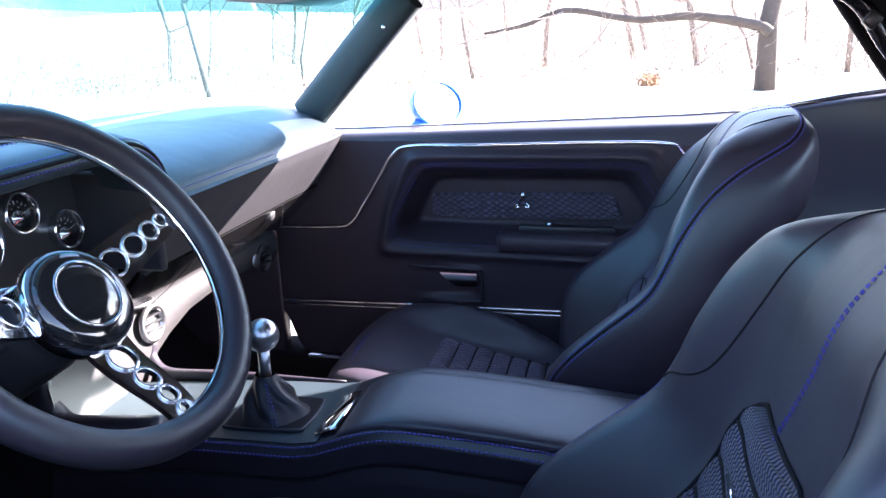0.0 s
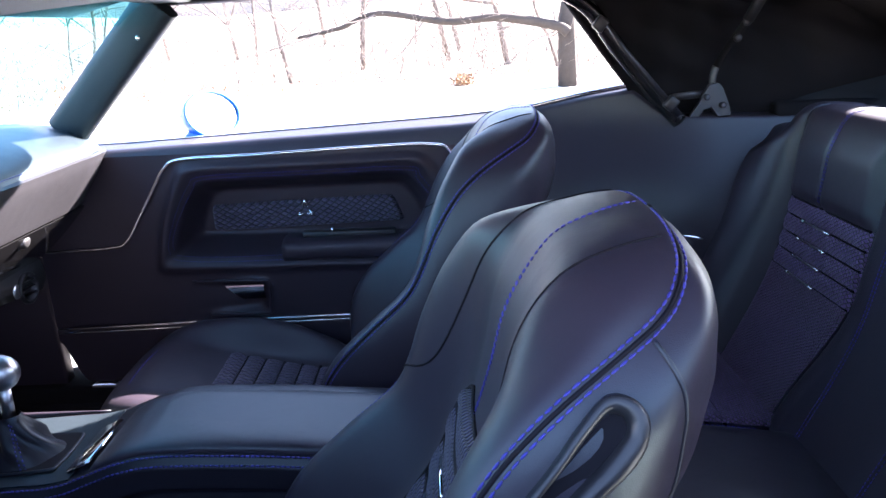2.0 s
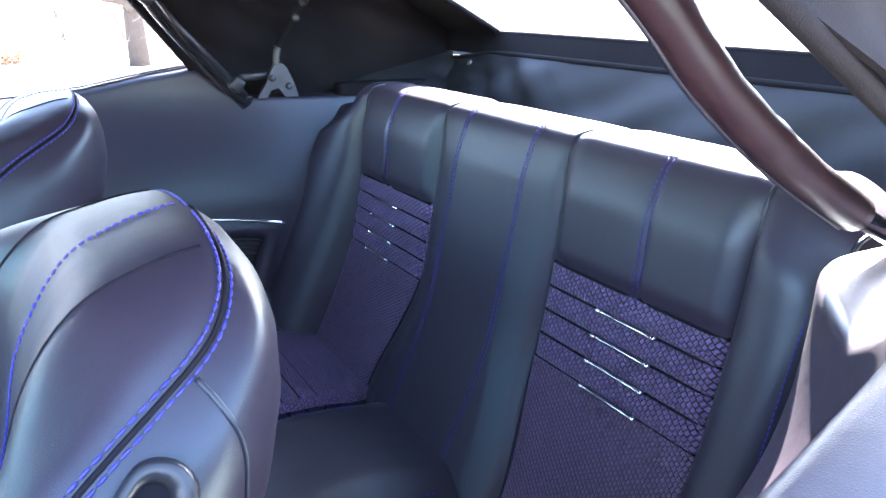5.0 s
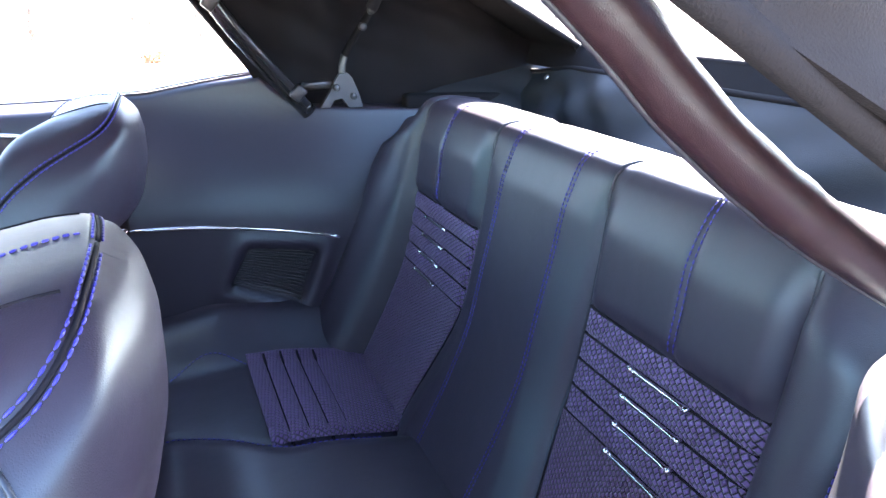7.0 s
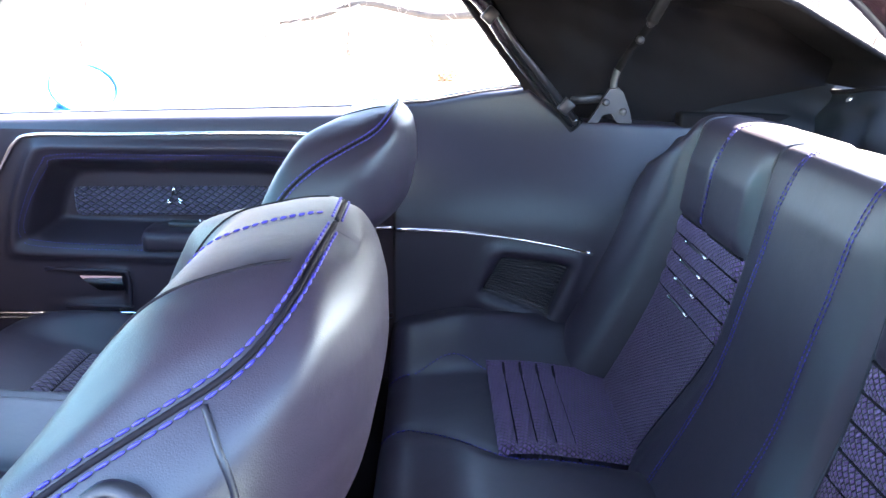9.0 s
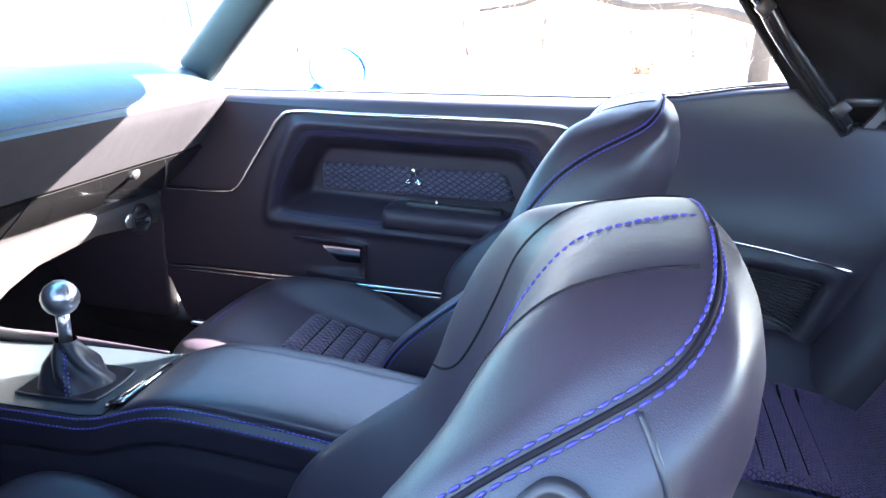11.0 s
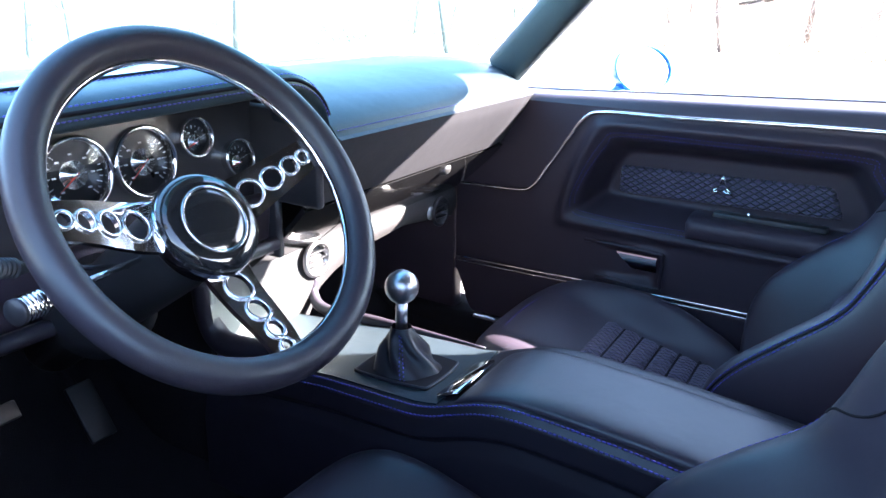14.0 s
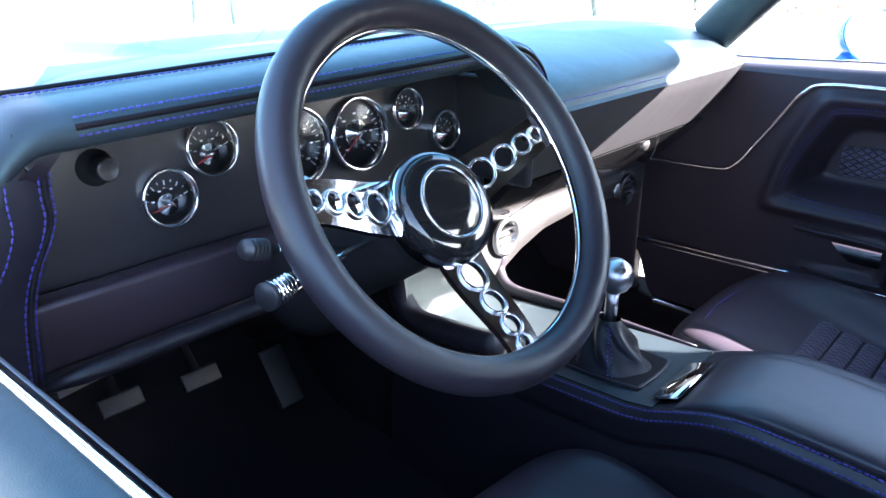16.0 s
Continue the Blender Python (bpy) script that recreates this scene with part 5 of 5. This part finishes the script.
def roof(u, v):
    x = 0.10 + 1.20 * u
    # Unseen passenger edge is drawn inboard here to let sun reach the console.
    y = -0.62 + (1.24 - 0.085 * smooth01((x - 0.24) / 0.12) * smooth01((0.84 - x) / 0.12)) * v
    k = abs(y) / 0.62
    crown = 1.238 + 0.01 * math.sin(u * math.pi) - 0.025 * smooth01((u - 0.75) / 0.25)
    z = crown - 0.05 * k ** 2.2 - 0.008 * smooth01((k - 0.86) / 0.14)
    return (x, y, z + 0.004 * math.sin(u * 25) * (1 - k))


part("roof_cloth", thicken(sheet(roof, 40, 40), 0.006), FABRIC, top)
for s in (1, -1):
    def sail(u, v):
        """Side cloth behind the door windows: front edge runs from the rail down to the belt."""
        front = Vector((0.845, s * 0.600, 1.175)).lerp(Vector((1.045, s * 0.672, 0.905)), v)
        if s < 0:
            front = Vector((0.86, -0.63, 1.165)).lerp(Vector((1.30, -0.66, 0.92)), v)
        edge = [(0, 1.27, 0.63, 1.165), (0.4, 1.43, 0.68, 1.134), (0.8, 1.625, 0.685, 1.036), (1.0, 1.70, 0.69, 0.90)]
        bx, by, bz = lerp_rows(edge, v)
        back = Vector((bx, s * by, bz))
        p = front.lerp(back, u)
        p.y += s * (0.011 * math.sin(u * 9 + v * 5) + 0.005 * math.sin(u * 23 - v * 11) + 0.003 * math.sin(u * 41 + v * 17)) * math.sin(v * math.pi)
        return p

    part("side_cloth", thicken(sheet(sail, 60, 30), 0.005), FABRIC, top)
    part("front_edge", tube([(0.835, s * 0.598, 1.185), (0.93, s * 0.63, 1.066), (1.025, s * 0.662, 0.948)] if s > 0 else [(0.85, -0.63, 1.17), (1.07, -0.645, 1.044), (1.30, -0.66, 0.925)], 0.007, 8), FABRIC, top)
    # Rail follows the roof's inset, shaped to let the sun through.
    part("door_rail", tube(spline([(0.10, s * 0.555, 1.182), (0.24, s * 0.560, 1.184), (0.36, s * 0.522, 1.186), (0.66, s * 0.520, 1.188), (0.84, s * 0.59, 1.182)], 5), 0.015, 10), RUBBER, top)
    folding = thing("folding_mechanism", (1.15, s * 0.60, 0.92), "black painted steel linkage of the convertible top", "top mechanism", "top mechanisms")
    if s > 0:
        part("main_rail", tube(spline([(0.80, 0.575, 1.19), (0.90, 0.59, 1.135), (0.96, 0.60, 1.06), (1.04, 0.61, 0.965), (1.10, 0.612, 0.90)], 6), 0.016, 12), GLOSS, folding)
        part("second_rail", tube([(0.885, 0.583, 1.17), (0.975, 0.592, 1.05), (1.095, 0.600, 0.915)], 0.007, 10), PLASTIC, folding)
        for q in ((0.925, 0.575, 1.10), (1.075, 0.594, 0.94)):
            part("rail_clip", box(Vector(q) - Vector((0.012, 0.012, 0.014)), Vector(q) + Vector((0.012, 0.006, 0.014)), 0.004, turn=Matrix.Rotation(radians(40), 3, "Y").to_4x4()), PLASTIC, folding)
    else:
        wrap = spline([(0.90, -0.545, 1.172), (0.985, -0.55, 1.104), (1.031, -0.55, 1.063), (1.083, -0.55, 1.025), (1.146, -0.551, 0.986), (1.218, -0.552, 0.948)], 8)
        part("wrapped_rail", tube(wrap, [0.0152 + 0.0004 * math.sin(i * 0.9) + (0.0012 if i in (26, 27) else 0) for i in range(len(wrap))], 18), LEATHER_WRAP, folding, "rail wrapped in dark grained leather")
        part("wrap_seam", tube([p + Vector((-0.010, 0.004, -0.0115)) for p in wrap], 0.0018, 6), PIPING, folding)
        part("rail_end", tube([(1.212, -0.552, 0.951), (1.29, -0.556, 0.913)], 0.009, 10), GLOSS, folding)
    if s < 0:
        continue
    bracket = bmesh.new()
    outline = [(1.122, 0.908), (1.142, 0.908), (1.150, 0.922), (1.166, 0.926), (1.180, 0.908), (1.208, 0.908), (1.200, 0.935), (1.186, 0.966), (1.178, 0.974), (1.160, 0.972), (1.150, 0.956), (1.140, 0.935)]
    vs = [bracket.verts.new((x, s * 0.626, z)) for x, z in outline]
    bracket.faces.new(vs)
    thicken(bracket, 0.012)
    br = part("bracket", bracket, DARK_STEEL, folding, "grey steel hinge bracket")
    for x, z in ((1.154, 0.947), (1.188, 0.930)):
        part("bolt", spin([(0.007, 0), (0.007, 0.006), (0.004, 0.009), (0, 0.009)], (x, s * 0.615, z), (0, -s, 0), 10), DARK_STEEL, br)
    part("link", tube(spline([(1.171, s * 0.630, 0.966), (1.170, s * 0.630, 0.985), (1.175, s * 0.628, 1.008)], 6), 0.008, 8, flat=0.5), DARK_STEEL, folding, "bare steel link")
    part("upper_link", tube(spline([(1.175, s * 0.628, 1.006), (1.190, s * 0.624, 1.035), (1.212, s * 0.615, 1.072), (1.240, s * 0.60, 1.120), (1.27, s * 0.58, 1.165)], 6), 0.009, 8, flat=0.5), FABRIC, folding)
    for x, z in ((1.205, 1.062), (1.222, 1.092)):
        part("link_clip", spin([(0.008, 0), (0.008, 0.006), (0.004, 0.008), (0, 0.008)], (x, s * 0.605, z), (0, -s, 0), 10), PLASTIC, folding)
    part("cross_link", tube([(1.09, s * 0.628, 0.948), (1.15, s * 0.632, 0.952)], 0.010, 8, flat=0.6), DARK_STEEL, folding)
    part("side_rod", tube([(1.222, s * 0.60, 1.095), (1.25, s * 0.575, 1.165)], 0.012, 8), RUBBER, folding)
for x in (0.52, 0.95, 1.33):
    part("roof_bow", tube([(x, y, 1.212 - 0.045 * (abs(y) / 0.6) ** 2.2) for y in np.linspace(-0.58, 0.58, 15)], 0.011, 8), GLOSS, top)


def rear_cloth(y, k):
    """The sloping back of the top: k runs from its upper edge over the window to the hem."""
    up, high, low, foot = Vector((1.275, y, roof(0.985, min(1, max(0, (y + 0.62) / 1.24)))[2] - 0.006)), Vector((1.43, y, 1.128)), Vector((1.62, y, 1.032)), Vector((1.605, y, 0.985))
    if k < 0.3:
        return up.lerp(high, k / 0.3)
    return high.lerp(low, (k - 0.3) / 0.55) if k < 0.85 else low.lerp(foot, (k - 0.85) / 0.15)


part("rear_left_cloth", thicken(sheet(lambda u, v: rear_cloth(0.49 + 0.23 * u, v), 4, 16), 0.005), FABRIC, top)
part("rear_right_cloth", thicken(sheet(lambda u, v: rear_cloth(-0.72 + 0.23 * u, v), 4, 16), 0.005), FABRIC, top)
part("rear_top_cloth", thicken(sheet(lambda u, v: rear_cloth(-0.49 + 0.98 * u, 0.08 * v), 20, 6), 0.005), FABRIC, top)
part("rear_low_cloth", thicken(sheet(lambda u, v: rear_cloth(-0.49 + 0.98 * u, 0.85 + 0.15 * v), 20, 4), 0.005), FABRIC, top)
win = part("rear_window", sheet(lambda u, v: rear_cloth(-0.488 + 0.976 * u, 0.082 + 0.766 * v), 20, 8), PVC, top, "clear plastic rear window")
win.visible_shadow = False
for nm, line in (("window_binding", [rear_cloth(-0.49 + 0.98 * k / 10, 0.85) for k in range(11)]), ("side_binding", [rear_cloth(0.49, 0.08 + 0.077 * k) for k in range(11)]), ("side_binding", [rear_cloth(-0.49, 0.08 + 0.077 * k) for k in range(11)])):
    part(nm, tube(line, 0.006, 8), FABRIC, top)

liner = thing("well_liner", (1.5, 0, 0.86), "creased grey vinyl liner hanging behind the back seat", "liner")


def well(u, v):
    y = -0.72 + 1.44 * v
    p = Vector((1.50, y, 0.80)).lerp(Vector((1.602, y, 0.992)), u)
    f = math.sin(u * math.pi)
    creased = math.exp(-((y - 0.42) / 0.16) ** 2)
    p.x -= f * (0.004 * math.sin(11 * y + 4 * u) + 0.003 * math.sin(31 * y + 11 * u) + creased * (0.010 * math.sin(24 * y + 9 * u) + 0.006 * math.sin(57 * y - 14 * u)))
    p.z += f * (0.012 * math.exp(-((y - 0.42) / 0.2) ** 2) + 0.006 * math.sin(19 * y - 5 * u)) - 0.02 * smooth01((abs(y) - 0.45) / 0.2) * u
    return p


part("cloth", thicken(sheet(well, 30, 90), 0.006), WELL, liner)


def side_liner(u, v):
    """The liner's end, which runs forward beside the folding frame."""
    top = Vector((1.265 + 0.40 * u, 0.690 - 0.04 * u, 0.906 + 0.092 * u))
    k = 1 - v
    return top + Vector((0.03 * k, -0.09 * k, -0.075 * k + 0.008 * math.sin(21 * u + 5 * v) * v * (1 - v) * 4 * u))


part("side_cloth", thicken(sheet(side_liner, 40, 12), 0.004), WELL, liner)
part("hem", tube([Vector(well(1.0, k / 40)) + Vector((-0.004, 0, 0)) for k in range(41)], 0.006, 8), FABRIC, liner, "black bound hem")
part("snap_button", spin([(0.007, 0), (0.007, 0.003), (0.004, 0.005), (0, 0.005)], Vector(well(0.9, 1.27 / 1.44)) + Vector((-0.006, 0, 0)), (-1, 0, 0.5), 12), SATIN, liner)

# ---- outside of the car ----
mirror = thing("door_mirror", (0.045, 0.775, 0.885), "bright blue oval door mirror with chrome rim", "door mirror")
MC = Vector((0.083, 0.80, 0.938))
MN = Vector((0.80, -0.48, 0.34)).normalized()
m_r = Vector((0, 0, 1)).cross(MN).normalized()
m_u = MN.cross(m_r)


def shell(u, v):
    a = u * 2 * math.pi
    k = math.cos(v * math.pi / 2)
    return MC + (m_r * 0.078 * math.cos(a) + m_u * 0.053 * math.sin(a)) * k ** 0.6 - MN * 0.06 * math.sin(v * math.pi / 2)


part("housing", sheet(shell, 36, 10, wrap_u=True), PAINT, mirror)
part("mirror_rim", tube([MC + m_r * 0.078 * math.cos(a) + m_u * 0.053 * math.sin(a) for a in np.linspace(0, 2 * math.pi, 40, endpoint=False)], 0.003, 8, True), PAINT, mirror, "polished rim")
face = bmesh.new()
face.faces.new([face.verts.new(MC - MN * 0.003 + m_r * 0.076 * math.cos(a) + m_u * 0.051 * math.sin(a)) for a in np.linspace(0, 2 * math.pi, 40, endpoint=False)])
part("mirror_face", face, MIRROR, mirror, smooth=False)
part("foot", tube([(0.045, 0.765, 0.880), (0.05, 0.78, 0.898), (0.07, 0.797, 0.91)], [0.026, 0.018, 0.012], 12), PAINT, mirror)

bonnet = thing("bonnet", (-1.4, 0, 0.80), "long bright blue car bonnet seen beyond the windscreen", "car bonnet")


def hood(u, v):
    x, y = -0.74 - 1.25 * u, -0.80 + 1.60 * v
    z = 0.925 - 0.06 * u - 0.05 * abs(y / 0.8) ** 3 - 0.10 * smooth01((abs(y) - 0.74) / 0.06)
    z += 0.018 * smooth01((0.26 - abs(y)) / 0.05) * smooth01(u / 0.08)
    return (x, y, z)


part("panel", thicken(sheet(hood, 30, 50), 0.006), PAINT, bonnet)
for s in (1, -1):
    part("wing", thicken(sheet(lambda u, v: (-0.28 - 1.75 * u, s * (0.70 + 0.10 * math.sin(v * math.pi / 2)), 0.895 - 0.10 * u - 0.45 * (1 - math.cos(v * math.pi / 2))), 20, 10), 0.005), PAINT, bonnet)
part("cowl", box((-0.80, -0.66, 0.865), (-0.64, 0.66, 0.90), 0.01), PAINT, bonnet)


# ---- trees ----
def bare_tree(x, y, h, seed, lean=0.0, limb=None, depth=5):
    rng = random.Random(seed)
    me = thing("bare_tree", (x, y, ground_height(x, y)), "leafless grey-brown tree at the edge of the drive", "tree", "bare trees")
    trunk, twigs = bmesh.new(), bmesh.new()

    def grow(p, d, length, r, level):
        n = 4
        pts, rad = [p], [r]
        for k in range(n):
            d = (d + Vector((rng.gauss(0, 0.16), rng.gauss(0, 0.16), rng.gauss(0.02, 0.08)))).normalized()
            pts.append(pts[-1] + d * length / n)
            rad.append(r * (1 - 0.45 * (k + 1) / n))
        tube(pts, rad, 8 if level == 0 else 5 if level < 3 else 3, bm=trunk if level < 3 else twigs)
        if level >= depth:
            return
        for k in range(rng.choice((2, 3, 3)) + (level == 0) * 4):
            i = rng.randint(1, n)
            ang = rng.uniform(0.4, 1.1)
            axis = d.orthogonal().normalized()
            axis.rotate(Matrix.Rotation(rng.uniform(0, 6.28), 3, d))
            nd = (d * math.cos(ang) + axis * math.sin(ang)).normalized()
            grow(pts[i], nd, length * rng.uniform(0.5, 0.75), rad[i] * rng.uniform(0.45, 0.65), level + 1)

    base = Vector((x, y, ground_height(x, y) - 0.1))
    grow(base, Vector((lean, 0, 1)).normalized(), h * 0.55, h * (0.019 if limb else 0.007), 0)
    if limb:
        pts = spline([base + Vector(q) for q in limb], 6)
        tube(pts, [0.095 * (1 - 0.75 * i / len(pts)) for i in range(len(pts))], 8, bm=trunk)
        for i in range(4, len(pts), 2):
            grow(pts[i], Vector((rng.gauss(-0.3, 0.4), rng.gauss(0, 0.4), rng.gauss(0.2, 0.6))).normalized(), rng.uniform(0.5, 1.2), 0.02, 3)
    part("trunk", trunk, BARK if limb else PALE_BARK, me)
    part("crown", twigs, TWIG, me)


bare_tree(2.80, 12.2, 9, 3, 0.0, limb=[(0.0, 0.0, 1.0), (-0.22, 0, 1.12), (-1.16, -0.1, 1.29), (-2.07, -0.1, 1.26), (-3.2, -0.1, 1.44), (-3.9, -0.1, 1.22), (-4.6, -0.1, 1.1)])
rng = random.Random(11)
for k in range(26):
    tx = -13 + 26 * (k + rng.uniform(0.1, 0.9)) / 26
    bare_tree(tx, rng.uniform(13, 24), rng.uniform(5, 11), 20 + k, rng.uniform(-0.1, 0.1), depth=4)
for k in range(9):
    bare_tree(-9 - rng.uniform(0, 14), rng.uniform(-6, 12), rng.uniform(6, 10), 70 + k, 0, depth=4)


def brush(seed, n, spots, mat, name, label, size):
    """Undergrowth: many thin stems or leaves over the listed spots."""
    r = random.Random(seed)
    bm = bmesh.new()
    for _ in range(n):
        cx, cy, sx, sy, h = r.choice(spots)
        x, y = r.gauss(cx, sx), r.gauss(cy, sy)
        z = ground_height(x, y)
        if size > 0:
            p = Vector((x, y, z + r.uniform(0, h)))
            d = Vector((r.gauss(0, 1), r.gauss(0, 1), r.gauss(0, 1))).normalized() * size
            e = d.orthogonal().normalized() * size * 0.6
            bm.faces.new([bm.verts.new(q) for q in (p - d, p + e, p + d, p - e)])
        else:
            d = Vector((r.gauss(0, 0.35), r.gauss(0, 0.35), 1)) * h * r.uniform(0.4, 1)
            tube([(x, y, z), Vector((x, y, z)) + d * 0.5 + Vector((r.gauss(0, 0.05), 0, 0)), Vector((x, y, z)) + d], [0.008, 0.005, 0.002], 3, bm=bm)
            for _ in range(4):
                b = Vector((x, y, z)) + d * r.uniform(0.25, 0.85)
                w = Vector((r.gauss(0, 1), r.gauss(0, 0.6), r.gauss(0.4, 0.5))) * 0.22 * h
                tube([b, b + w * 0.5 + Vector((0, 0, r.gauss(0, 0.03))), b + w], [0.005, 0.003, 0.0015], 3, bm=bm)
    return tagged(part(name, bm, mat, smooth=False), label, "undergrowth", kind="stuff")


brush(5, 2600, [(-8, 16, 4, 2, 2.2), (0, 16, 4, 2, 2.0), (7, 17, 4, 2, 2.2), (-16, 6, 3, 5, 2.0), (-14, 13, 3, 2, 2.4)], TWIG, "undergrowth", "bare brown brush along the wood's edge", 0)
brush(6, 1500, [(1.0, 13.2, 0.09, 0.09, 0.2), (-9, 15, 2, 1, 0.5), (4, 15, 4, 1, 0.1), (-3, 15, 4, 1, 0.1)], LEAF, "dry_leaf_clumps", "rust-coloured dry leaves in the brush", 0.035)
brush(7, 900, [(-16.6, 14, 0.7, 0.5, 0.6), (-12, 15, 0.6, 0.4, 0.5)], EVERGREEN, "evergreen_shrubs", "green shrubs among the bare trees", 0.03)


def far_wood(u, v):
    a = u * 2 * math.pi
    r = 60
    h = 8 + 2 * math.sin(a * 7) + 1.2 * math.sin(a * 23 + 1) + 0.8 * math.sin(a * 61)
    return (r * math.cos(a), r * math.sin(a), -1 + h * v)


tagged(part("backdrop", sheet(far_wood, 180, 4, wrap_u=True), WOODS), "far woods with haze painted in as pale grey-brown", "backdrop", kind="structure")
